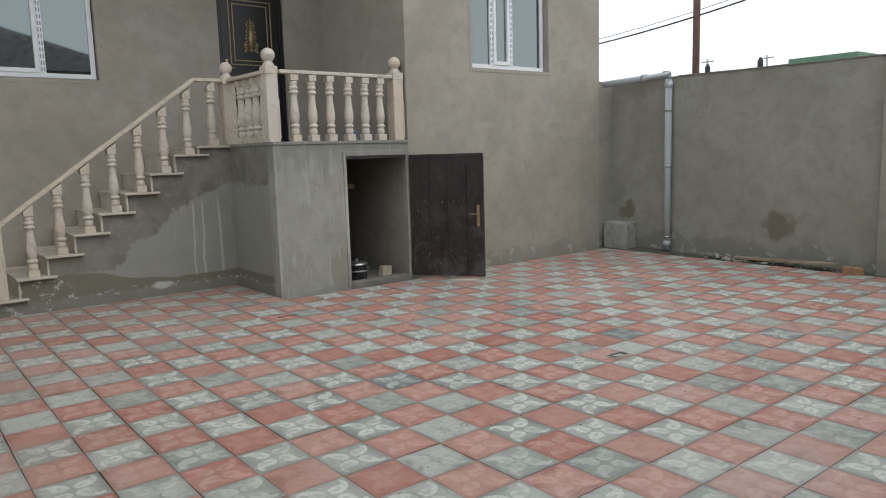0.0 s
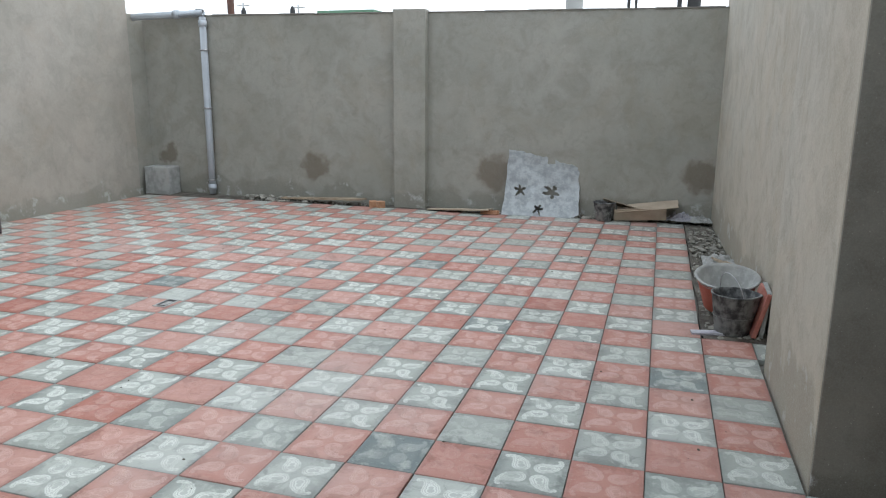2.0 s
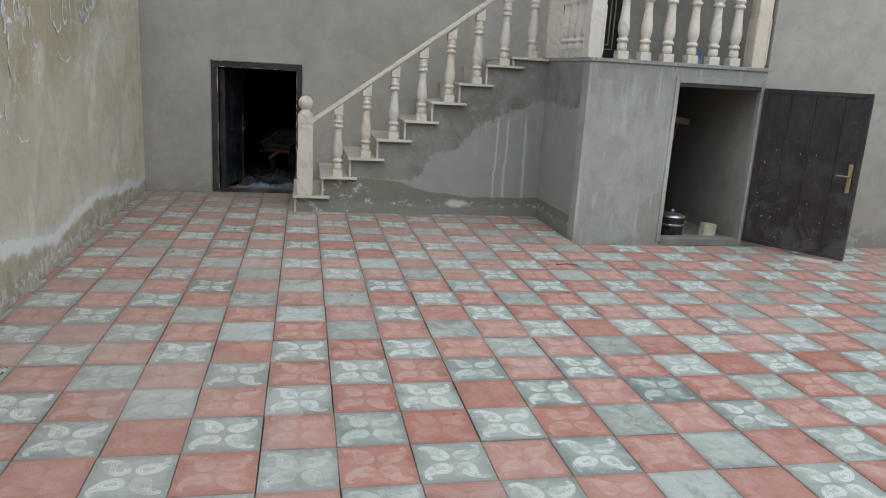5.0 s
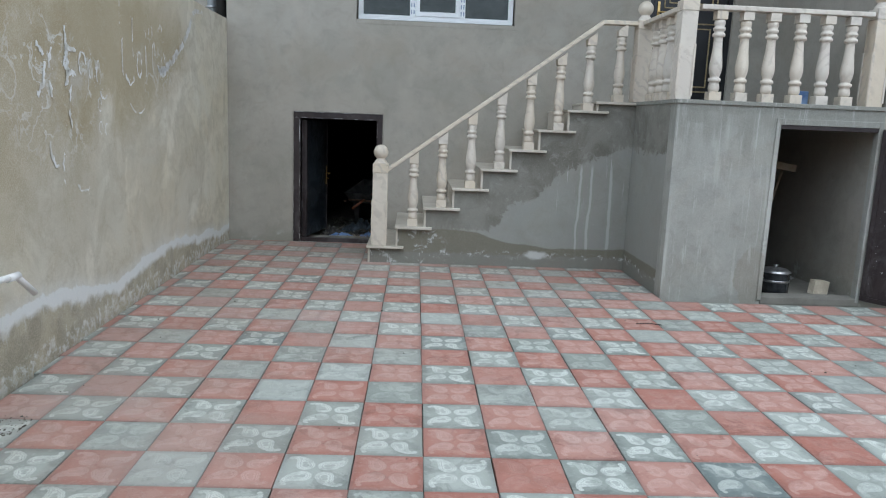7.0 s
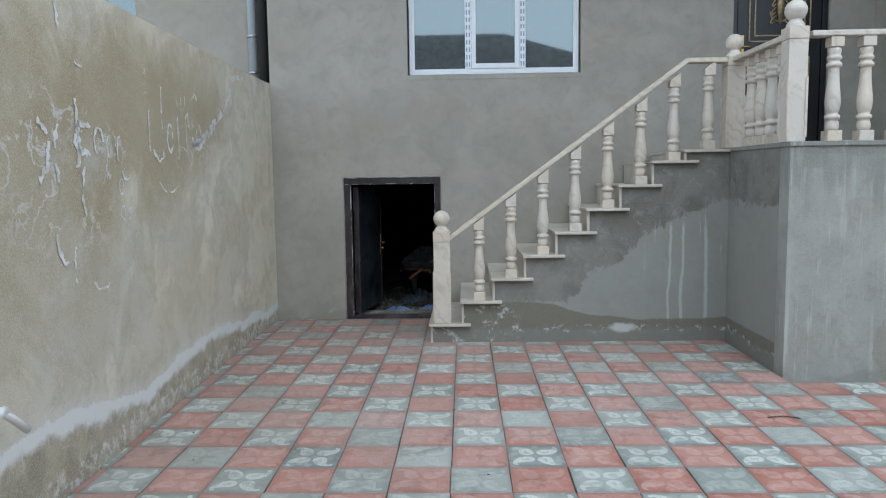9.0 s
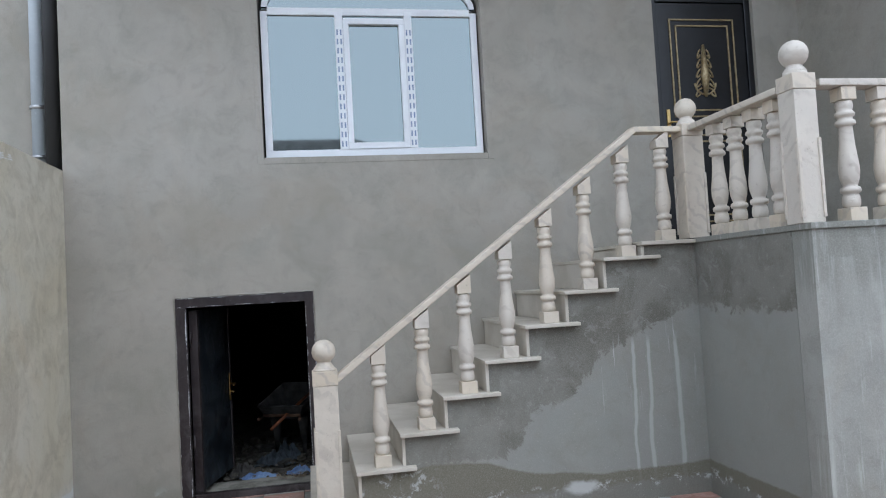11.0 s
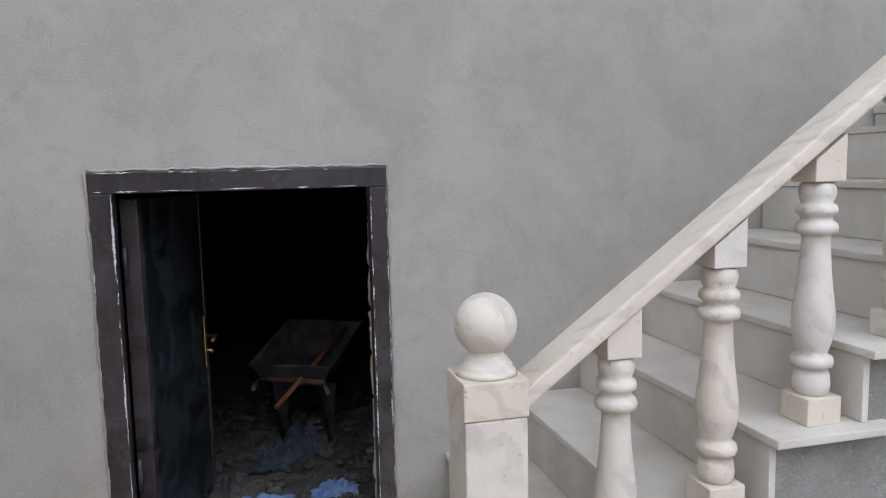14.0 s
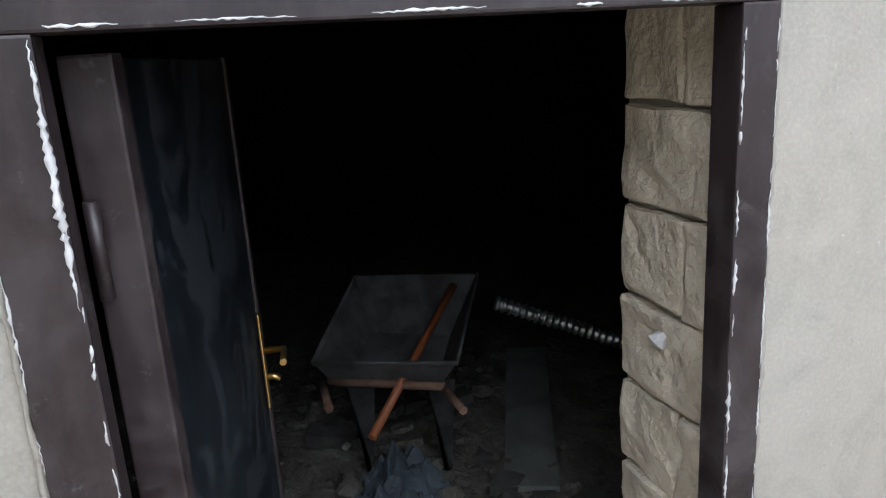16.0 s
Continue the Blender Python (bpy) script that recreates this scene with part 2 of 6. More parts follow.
def tile_material(name, cols, figure, gain, rimmed):
    """Cast cement tile with four raised paisleys, chalky on the figures."""
    m = Mat(name, 0.6)
    uv = m.n("ShaderNodeSeparateXYZ")
    m.link(m.c.outputs["UV"], uv.inputs[0])
    x, y = (m.math("SUBTRACT", uv.outputs[i], 0.5) for i in (0, 1))
    ax, ay = m.math("ABSOLUTE", x), m.math("ABSOLUTE", y)
    same = m.math("GREATER_THAN", m.math("MULTIPLY", x, y), 0.0)
    qx = m.math("ADD", m.math("MULTIPLY", same, ax), m.math("MULTIPLY", m.math("SUBTRACT", 1.0, same), ay))
    qy = m.math("ADD", m.math("MULTIPLY", same, ay), m.math("MULTIPLY", m.math("SUBTRACT", 1.0, same), ax))
    sdf = None
    for cx, cy, r in ((0.158, 0.150, 0.128), (0.230, 0.168, 0.116), (0.298, 0.200, 0.088), (0.350, 0.242, 0.064),
                      (0.382, 0.29, 0.044), (0.392, 0.338, 0.032), (0.372, 0.378, 0.034)):
        dx, dy = m.math("SUBTRACT", qx, cx), m.math("SUBTRACT", qy, cy)
        d = m.math("SQRT", m.math("ADD", m.math("MULTIPLY", dx, dx), m.math("MULTIPLY", dy, dy)))
        d = m.math("SUBTRACT", r, d)
        sdf = d if sdf is None else m.math("MAXIMUM", sdf, d)
    soft = m.math("MULTIPLY_ADD", m.noise(28, 3, m.c.outputs["UV"]), 0.02, -0.01)
    sdf = m.math("ADD", sdf, soft)
    inside = m.ramp(sdf, -0.016, 0.012)
    ring = m.math("MULTIPLY", m.ramp(sdf, 0.012, 0.018), m.ramp(sdf, 0.020, 0.026, 1.0, 0.0))
    core = m.math("MULTIPLY", m.ramp(sdf, 0.040, 0.048), m.ramp(sdf, 0.052, 0.060, 1.0, 0.0))
    heart = m.ramp(sdf, 0.076, 0.084)
    lines = m.math("MAXIMUM", m.math("MAXIMUM", ring, core), heart)
    info = m.n("ShaderNodeObjectInfo")
    geo = m.n("ShaderNodeNewGeometry")
    r1 = m.math("FRACT", m.math("ADD", info.outputs["Random"], geo.outputs["Random Per Island"]))
    r2 = m.math("FRACT", m.math("MULTIPLY", r1, 17.31))
    r3 = m.math("FRACT", m.math("MULTIPLY", r1, 71.7))
    geo_pos = geo.outputs["Position"]
    ramp = m.n("ShaderNodeValToRGB")
    els = ramp.color_ramp.elements
    els[0].position, els[0].color = 0.0, (*cols[0], 1)
    els[1].position, els[1].color = 1.0, (*cols[-1], 1)
    for i, c in enumerate(cols[1:-1]):
        e = els.new((0.07, 0.35, 0.7)[i])
        e.color = (*c, 1)
    m.link(r1, ramp.inputs[0])
    cloud = m.noise(7.0, 6, geo_pos, 0.65)
    fine = m.noise(70, 3, geo_pos)
    chalk = tuple(0.45 * v + 0.55 * w for v, w in zip(figure, cols[2]))
    deep = tuple(v * 0.62 for v in cols[1])
    col = m.mix(m.math("MULTIPLY", m.ramp(cloud, 0.50, 0.60), 0.55), ramp.outputs[0], chalk)
    col = m.mix(m.math("MULTIPLY", m.ramp(m.noise(5.0, 6, geo_pos, 0.7, 0.6), 0.50, 0.60), m.math("MULTIPLY_ADD", r3, 0.6, 0.15)), col, deep)
    # a pale, chalky middle, fading to a darker rim
    rim = m.math("ADD", m.math("MAXIMUM", ax, ay), m.math("MULTIPLY_ADD", cloud, 0.10, -0.05))
    col = m.mix(m.math("MULTIPLY", m.ramp(rim, 0.30, 0.44, 1.0, 0.0), m.math("MULTIPLY_ADD", r2, 0.30, 0.08)), col, chalk)
    col = m.mix(m.math("MULTIPLY", m.ramp(rim, 0.40, 0.50, 0.0, rimmed), m.ramp(m.noise(3.1, 4, geo_pos), 0.35, 0.62, 0.35, 1.0)), col, tuple(0.55 * v + 0.05 for v in cols[1]))
    # chalky bloom in the figures, uneven from tile to tile
    bloom = m.math("MULTIPLY", m.ramp(r2, 0.05, 0.6, 0.25, 1.0), m.ramp(m.noise(11, 5, geo_pos), 0.38, 0.55, 0.35, 1.0))
    fig = m.math("MULTIPLY", inside, m.math("MULTIPLY", bloom, gain))
    col = m.mix(m.math("MULTIPLY", fig, 1.0, clamp=True), col, figure)
    col = m.mix(m.math("MULTIPLY", lines, m.math("MULTIPLY", m.math("MULTIPLY_ADD", bloom, 0.38, 0.12), gain)), col, tuple(v * 0.8 for v in cols[1]))
    where = m.n("ShaderNodeSeparateXYZ")
    m.link(geo_pos, where.inputs[0])
    dirt = m.math("MULTIPLY", m.ramp(where.outputs[1], -4.2, -0.8), m.ramp(where.outputs[0], 2.6, 5.0, 1.0, 0.35))
    side = m.math("MULTIPLY", m.ramp(where.outputs[0], 0.8, 3.0, 1.0, 0.0), m.ramp(where.outputs[1], -8.5, -5.0, 0.0, 0.75))
    dirt = m.math("MAXIMUM", dirt, side)
    dirt = m.math("MULTIPLY", dirt, m.ramp(m.noise(1.6, 6, geo_pos, 0.65, 0.5), 0.38, 0.58, 0.2, 1.0))
    col = m.mix(m.math("MULTIPLY", dirt, 0.48), col, (0.25, 0.21, 0.175))
    wash = m.ramp(m.noise(0.8, 4, geo_pos), 0.45, 0.7)
    col = m.mix(m.math("MULTIPLY", wash, m.math("MULTIPLY", r3, 0.35)), col, (0.42, 0.42, 0.39))
    scuffs = m.ramp(m.noise(19.0, 6, geo_pos, 0.75, 0.4), 0.56, 0.66)
    col = m.mix(m.math("MULTIPLY", scuffs, 0.30), col, chalk)
    grime = m.ramp(m.noise(13.0, 6, geo_pos, 0.75, 0.7), 0.55, 0.68)
    col = m.mix(m.math("MULTIPLY", grime, 0.35), col, tuple(v * 0.6 for v in cols[1]))
    col = m.mix(m.math("MULTIPLY", m.ramp(fine, 0.6, 0.75), 0.2), col, (0.55, 0.54, 0.5))
    h = m.math("ADD", m.math("MULTIPLY", inside, 0.5), m.math("MULTIPLY", lines, -0.4))
    m.bump(m.math("ADD", h, m.math("MULTIPLY", fine, 0.35)), 0.8, 0.004)
    m.put(m.b.inputs["Roughness"], m.ramp(cloud, 0.3, 0.7, 0.5, 0.75))
    return m.color(col)


EAST = lambda y: 10.12 + 0.035 * (y + 2.29)
P_HOUSE = plaster("plaster_house", (0.308, 0.286, 0.245), (0.36, 0.338, 0.296), (0.235, 0.23, 0.19), damp=0.12)
P_EAST = plaster("plaster_east", (0.265, 0.262, 0.225), (0.305, 0.30, 0.262), (0.18, 0.175, 0.145), damp=0.22,
                 spots=((EAST(-5), -5.03, 0.47, 0.24), (EAST(-7.6), -7.62, 0.50, 0.30), (EAST(-9.95), -10.1, 0.55, 0.26), (EAST(-2.6), -2.6, 0.56, 0.20)))
# Greyer cement render of the pier, darkened further for its shaded west face.
P_PIER = plaster("plaster_pier_shaded", (0.17, 0.162, 0.135), (0.20, 0.195, 0.165), (0.115, 0.105, 0.085), damp=0.15)
P_SOUTH = plaster("plaster_south", (0.41, 0.375, 0.30), (0.44, 0.42, 0.355), (0.26, 0.235, 0.185), damp=0.3)
DAMP, PALE, SALTY = (0.115, 0.108, 0.088), (0.255, 0.26, 0.24), (0.52, 0.53, 0.51)


def stair_stains(m, col, x, y, z):
    """Dark damp above a ragged rising edge, dripping white runs, a brown damp band and salt at the foot."""
    rag = m.math("MULTIPLY_ADD", m.noise(5.0, 9, rough=0.76, warp=0.7), 0.44, -0.22)
    top = profile(m, x, ((2.0, 0.30), (2.98, 0.40), (3.1, 0.60), (3.38, 0.70), (3.48, 0.86), (3.64, 0.97), (3.89, 1.08), (4.13, 1.20), (4.3, 1.24)))
    above = m.ramp(m.math("SUBTRACT", m.math("ADD", z, rag), top), -0.01, 0.02)
    far = m.ramp(x, 2.75, 3.15)
    mott = m.ramp(m.noise(3.0, 6, rough=0.7, warp=0.6), 0.35, 0.62)
    dark = m.mix(mott, DAMP, (0.185, 0.18, 0.155))
    dark = m.mix(m.math("MULTIPLY", m.ramp(m.noise(11.0, 7, rough=0.75, warp=0.6), 0.54, 0.64), 0.55), dark, (0.27, 0.27, 0.245))
    col = m.mix(m.math("MULTIPLY", above, m.math("MULTIPLY_ADD", far, 0.25, 0.65)), col, dark)
    pale = m.math("MULTIPLY", m.math("MULTIPLY", m.math("SUBTRACT", 1.0, above), m.ramp(x, 2.6, 3.1)), m.ramp(m.noise(2.4, 6, rough=0.65, warp=0.5), 0.38, 0.6, 0.5, 1.0))
    col = m.mix(m.math("MULTIPLY", pale, 0.75), col, PALE)
    # drips
    cmb = m.n("ShaderNodeCombineXYZ")
    m.link(m.math("MULTIPLY", x, 34.0), cmb.inputs[0])
    m.link(m.math("MULTIPLY", z, 2.2), cmb.inputs[2])
    drip = m.ramp(m.noise(1.0, 5, cmb.outputs[0], 0.6), 0.60, 0.68)
    drip = m.math("MULTIPLY", drip, m.math("MULTIPLY", m.ramp(x, 3.45, 3.7), m.ramp(m.math("SUBTRACT", m.math("ADD", z, rag), top), -0.75, -0.1)))
    drip = m.math("MULTIPLY", drip, m.ramp(m.math("SUBTRACT", m.math("ADD", z, rag), top), 0.0, 0.12, 1.0, 0.0))
    for dx, w in ((3.82, 0.010), (3.93, 0.012), (4.14, 0.014)):
        off = m.math("ABSOLUTE", m.math("ADD", m.math("SUBTRACT", x, dx), m.math("MULTIPLY_ADD", m.noise(3.0, 3), 0.08, -0.04)))
        drip = m.math("MAXIMUM", drip, m.math("MULTIPLY", m.ramp(off, w * 0.5, w * 1.6, 0.85, 0.0), m.ramp(z, 1.0, 1.1, 1.0, 0.0)))
    col = m.mix(m.math("MULTIPLY", drip, 0.6), col, SALTY)
    # brown damp band along the foot, smooth on top, salt in it
    band = profile(m, x, ((1.9, 0.33), (2.45, 0.37), (2.79, 0.35), (2.93, 0.30), (3.08, 0.25), (3.3, 0.235), (3.54, 0.20), (4.28, 0.215)))
    low = m.ramp(m.math("SUBTRACT", band, m.math("ADD", z, m.math("MULTIPLY", rag, 0.12))), -0.006, 0.012)
    col = m.mix(m.math("MULTIPLY", low, 0.85), col, (0.135, 0.122, 0.085))
    foot = m.ramp(m.math("SUBTRACT", m.math("ADD", z, m.math("MULTIPLY", rag, 0.3)), 0.12), -0.02, 0.02, 1.0, 0.0)
    col = m.mix(m.math("MULTIPLY", foot, 0.6), col, (0.20, 0.20, 0.18))
    grit = m.ramp(m.noise(13.0, 7, rough=0.72, warp=0.3), 0.53, 0.62)
    near = m.math("MULTIPLY", m.ramp(x, 2.3, 2.55, 1.0, 0.0), m.ramp(z, 0.30, 0.40, 1.0, 0.0))
    line = m.math("MULTIPLY", m.ramp(m.math("ABSOLUTE", m.math("SUBTRACT", m.math("ADD", z, m.math("MULTIPLY", rag, 0.3)), 0.12)), 0.01, 0.05, 1.0, 0.0), 0.9)
    col = m.mix(m.math("MULTIPLY", grit, m.math("MAXIMUM", m.math("MULTIPLY", near, 0.75), line)), col, SALTY)
    ux, uz = m.math("DIVIDE", m.math("SUBTRACT", x, 3.42), 0.13), m.math("DIVIDE", m.math("SUBTRACT", z, 0.125), 0.045)
    d = m.math("ADD", m.math("SQRT", m.math("ADD", m.math("MULTIPLY", ux, ux), m.math("MULTIPLY", uz, uz))), m.math("MULTIPLY", rag, 4.0))
    col = m.mix(m.ramp(d, 0.5, 1.2, 0.85, 0.0), col, SALTY)
    return col


def wall_haze(m, col, x, y, z):
    """Brown stains and a white bloom round the salt marks of the west wall."""
    ragged = m.math("MULTIPLY_ADD", m.noise(2.2, 7, rough=0.65, warp=0.5), 1.8, -0.9)
    for cy, cz, ry, rz, lo, hi, colour, amount in ((-3.1, 1.85, 1.7, 0.55, 0.5, 1.2, (0.33, 0.27, 0.155), 0.8), (-4.6, 1.7, 1.1, 0.9, 0.4, 1.2, (0.33, 0.27, 0.16), 0.7), (-7.5, 1.7, 2.2, 0.9, 0.4, 1.2, (0.35, 0.29, 0.18), 0.6),
                                                   (-2.6, 1.05, 0.45, 0.55, 0.5, 1.1, (0.37, 0.33, 0.24), 0.5), (-3.9, 0.85, 0.8, 0.35, 0.5, 1.1, (0.37, 0.33, 0.24), 0.45)):
        uy, uz = m.math("DIVIDE", m.math("SUBTRACT", y, cy), ry), m.math("DIVIDE", m.math("SUBTRACT", z, cz), rz)
        d = m.math("ADD", m.math("SQRT", m.math("ADD", m.math("MULTIPLY", uy, uy), m.math("MULTIPLY", uz, uz))), ragged)
        col = m.mix(m.math("MULTIPLY", m.ramp(d, lo, hi, 1.0, 0.0), amount), col, colour)
    web = m.math("ABSOLUTE", m.math("MULTIPLY_ADD", m.noise(5.0, 5, rough=0.6, warp=0.5), 2.0, -1.0))
    web = m.math("MULTIPLY", m.ramp(web, 0.0, 0.07, 1.0, 0.0), m.ramp(m.noise(2.7, 4), 0.45, 0.6))
    for cy, cz, ry, rz, amount in ((-2.5, 1.78, 0.45, 0.22, 0.75), (-4.1, 1.55, 0.5, 0.45, 0.9), (-3.55, 1.6, 0.3, 0.2, 0.7), (-1.95, 1.75, 0.3, 0.12, 0.5), (-5.2, 1.6, 0.7, 0.5, 0.7)):
        uy, uz = m.math("DIVIDE", m.math("SUBTRACT", y, cy), ry), m.math("DIVIDE", m.math("SUBTRACT", z, cz), rz)
        d = m.math("SQRT", m.math("ADD", m.math("MULTIPLY", uy, uy), m.math("MULTIPLY", uz, uz)))
        col = m.mix(m.math("MULTIPLY", web, m.ramp(d, 0.6, 1.3, amount, 0.0)), col, (0.60, 0.60, 0.56))
        col = m.mix(m.math("MULTIPLY", m.ramp(m.noise(4.0, 6, rough=0.7), 0.48, 0.66), m.ramp(d, 0.3, 1.2, amount * 0.6, 0.0)), col, (0.52, 0.50, 0.45))
    return col


def block_runs(m, col, x, y, z):
    """Wet dark runs hanging from the slab over both faces, pale lime runs between them, a rubbed dark foot."""
    a = m.n("ShaderNodeCombineXYZ")
    m.link(m.math("MULTIPLY", m.math("ADD", x, y), 7.0), a.inputs[0])
    m.link(m.math("MULTIPLY", z, 0.5), a.inputs[2])
    deep = m.math("MULTIPLY_ADD", m.noise(1.0, 6, a.outputs[0], 0.7), 1.5, -0.35)
    low = m.math("SUBTRACT", 1.70, z)
    wet = m.ramp(m.math("SUBTRACT", deep, m.math("MULTIPLY", low, 1.1)), -0.05, 0.25)
    col = m.mix(m.math("MULTIPLY", wet, 0.7), col, (0.19, 0.19, 0.165))
    b = m.n("ShaderNodeCombineXYZ")
    m.link(m.math("MULTIPLY", m.math("ADD", x, y), 26.0), b.inputs[0])
    m.link(m.math("MULTIPLY", z, 1.6), b.inputs[2])
    lime = m.ramp(m.noise(1.0, 6, b.outputs[0], 0.7), 0.54, 0.68)
    col = m.mix(m.math("MULTIPLY", lime, 0.45), col, (0.50, 0.51, 0.48))
    blot = m.ramp(m.noise(5.0, 7, rough=0.7, warp=0.8), 0.54, 0.64)
    return m.mix(m.math("MULTIPLY", blot, 0.4), col, (0.22, 0.215, 0.185))


P_WEST = plaster("plaster_west", (0.61, 0.56, 0.43), (0.63, 0.60, 0.505), (0.32, 0.275, 0.185), damp=0.05, salt=(0.26, 0.10, 1.0), patch=0.3, extra=wall_haze)
P_STAIR = plaster("plaster_stair", (0.24, 0.235, 0.205), (0.28, 0.28, 0.25), (0.17, 0.16, 0.13), damp=0.0, streak=0.05, extra=stair_stains)
P_BLOCK = plaster("concrete_block", (0.29, 0.29, 0.26), (0.335, 0.338, 0.31), (0.225, 0.22, 0.195), damp=0.05, streak=0.6, extra=block_runs,
                  blobs=((5.2, 1.68, 1.4, 0.07, (0.22, 0.22, 0.195), 0.7), (4.5, 1.62, 0.12, 0.10, (0.2, 0.2, 0.175), 0.5), (5.12, 0.2, 0.14, 0.3, (0.23, 0.21, 0.17), 0.6)))
GREY = tile_material("tile_grey", ((0.10, 0.13, 0.13), (0.195, 0.218, 0.195), (0.24, 0.26, 0.228), (0.28, 0.298, 0.265), (0.355, 0.374, 0.34)), (0.62, 0.645, 0.59), 0.9, 0.6)
RED = tile_material("tile_red", ((0.28, 0.092, 0.063), (0.322, 0.125, 0.09), (0.345, 0.152, 0.114), (0.365, 0.18, 0.142), (0.378, 0.21, 0.17)), (0.58, 0.40, 0.34), 0.5, 0.6)
BED = plain("cement_bed", (0.16, 0.15, 0.13), (0.22, 0.21, 0.18), 3.0, 0.95, grain=40, bump=0.6)
SOIL = plain("soil", (0.07, 0.062, 0.05), (0.13, 0.12, 0.10), 7.0, 0.98, grain=35, bump=0.9, dist=0.02)
TREAD = plain("pale_limestone", (0.46, 0.42, 0.35), (0.56, 0.52, 0.45), 4.0, 0.6, grain=120, bump=0.15, dist=0.002)
DARKPAINT = worn_paint("brown_black_paint", (0.014, 0.009, 0.010), (0.036, 0.026, 0.026), (0.11, 0.10, 0.10))
BLACKPAINT = plain("black_paint", (0.006, 0.0065, 0.008), (0.012, 0.013, 0.016), 3.0, 0.30, grain=50, bump=0.08)
NAVY = worn_paint("dusty_blue_black_paint", (0.002, 0.003, 0.005), (0.010, 0.014, 0.019), (0.06, 0.085, 0.10), 0.12)
CHIP = plain("white_paint_chips", (0.5, 0.5, 0.5), (0.6, 0.6, 0.6), 30, 0.7)
PVC = plain("white_pvc", (0.74, 0.76, 0.78), (0.78, 0.8, 0.82), 5, 0.35, bump=0.03)
FILM = plain("printed_film", (0.16, 0.22, 0.34), (0.24, 0.3, 0.42), 40, 0.5, bump=0.0)
PIPE = plain("grey_pvc", (0.40, 0.44, 0.47), (0.46, 0.50, 0.53), 3, 0.45, bump=0.05)
WHITEPIPE = plain("white_pipe", (0.66, 0.66, 0.63), (0.74, 0.74, 0.72), 4, 0.4, bump=0.05)
BLUE = plain("blue_plastic", (0.02, 0.10, 0.42), (0.03, 0.13, 0.5), 9, 0.4)
STEEL = plain("clamp_steel", (0.35, 0.35, 0.36), (0.5, 0.5, 0.5), 20, 0.35, 0.9)
BRASS = plain("brass", (0.55, 0.38, 0.14), (0.65, 0.46, 0.2), 20, 0.3, 1.0)
GILT = plain("worn_gilt", (0.28, 0.21, 0.11), (0.42, 0.34, 0.2), 30, 0.45, 0.6)
BLOCK = plain("cut_limestone", (0.50, 0.44, 0.335), (0.62, 0.555, 0.44), 9, 0.95, grain=45, bump=0.8, dist=0.012)
REDSLAB = plain("red_cement", (0.33, 0.11, 0.08), (0.40, 0.17, 0.13), 9, 0.85, bump=0.3)
BRICKM = plain("fired_brick", (0.33, 0.17, 0.09), (0.44, 0.26, 0.16), 12, 0.9, bump=0.5)
CARD = plain("cardboard", (0.34, 0.28, 0.21), (0.40, 0.33, 0.25), 6, 0.9, bump=0.1)
WOOD = plain("weathered_wood", (0.22, 0.17, 0.115), (0.34, 0.28, 0.2), 6, 0.85, bump=0.4)
ORANGEWOOD = plain("varnished_handle", (0.20, 0.06, 0.02), (0.30, 0.095, 0.03), 9, 0.45)
SHEETM = plain("galvanised_sheet", (0.29, 0.315, 0.32), (0.41, 0.44, 0.445), 13, 0.6, 0.15, grain=40, bump=0.6)
BUCKETM = plain("cement_crusted_rubber", (0.035, 0.036, 0.038), (0.22, 0.225, 0.215), 14, 0.85, grain=30, bump=0.6)
CEMENT = plain("dry_cement", (0.26, 0.265, 0.25), (0.36, 0.365, 0.345), 10, 0.95, grain=30, bump=0.6)
ORANGE = plain("orange_red_plastic", (0.42, 0.085, 0.05), (0.48, 0.13, 0.085), 10, 0.6)
POTM = plain("dark_enamel", (0.02, 0.022, 0.026), (0.05, 0.055, 0.06), 12, 0.25)
CLOTHW = plain("white_cloth", (0.28, 0.28, 0.31), (0.45, 0.45, 0.48), 12, 0.9)
CLOTHB = plain("blue_paper", (0.12, 0.20, 0.40), (0.22, 0.32, 0.50), 10, 0.85)
# Basement metal and cloth: the room's shade is put into both colours.
TRAYM = plain("dull_caked_metal_shaded", (0.03, 0.03, 0.029), (0.075, 0.075, 0.072), 9, 0.9, grain=30, bump=0.6)
DARKCLOTH = plain("dusty_grey_cloth_shaded", (0.03, 0.04, 0.05), (0.07, 0.085, 0.10), 7, 0.95)
RUBBLEM = plain("rubble_grey", (0.16, 0.155, 0.13), (0.30, 0.29, 0.25), 8, 0.95, bump=0.6)
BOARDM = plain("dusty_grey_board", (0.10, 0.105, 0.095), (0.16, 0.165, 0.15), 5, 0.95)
# Litter without soot: its colour is darkened for the basement's shade.
LITTER = plain("shaded_litter", (0.03, 0.028, 0.026), (0.07, 0.066, 0.06), 9, 0.95)
# Bare walls and ceilings, near black: the unlit rooms' shade is in the colour.
DARKROOM = plain("bare_room_shaded", (0.016, 0.014, 0.012), (0.026, 0.023, 0.02), 3, 0.95)
POLEM = plain("rusty_pole", (0.10, 0.055, 0.045), (0.15, 0.08, 0.06), 3, 0.8)
WIREM = plain("black_cable", (0.015, 0.015, 0.015), (0.02, 0.02, 0.02), 3, 0.6)
GREENROOF = plain("green_roofing", (0.10, 0.20, 0.13), (0.13, 0.24, 0.16), 2, 0.7)
TOWERM = plain("pale_masonry_tower", (0.35, 0.36, 0.35), (0.42, 0.43, 0.42), 2, 0.9)
DUST = plain("outer_ground", (0.24, 0.21, 0.16), (0.32, 0.28, 0.22), 0.3, 0.98, grain=8)
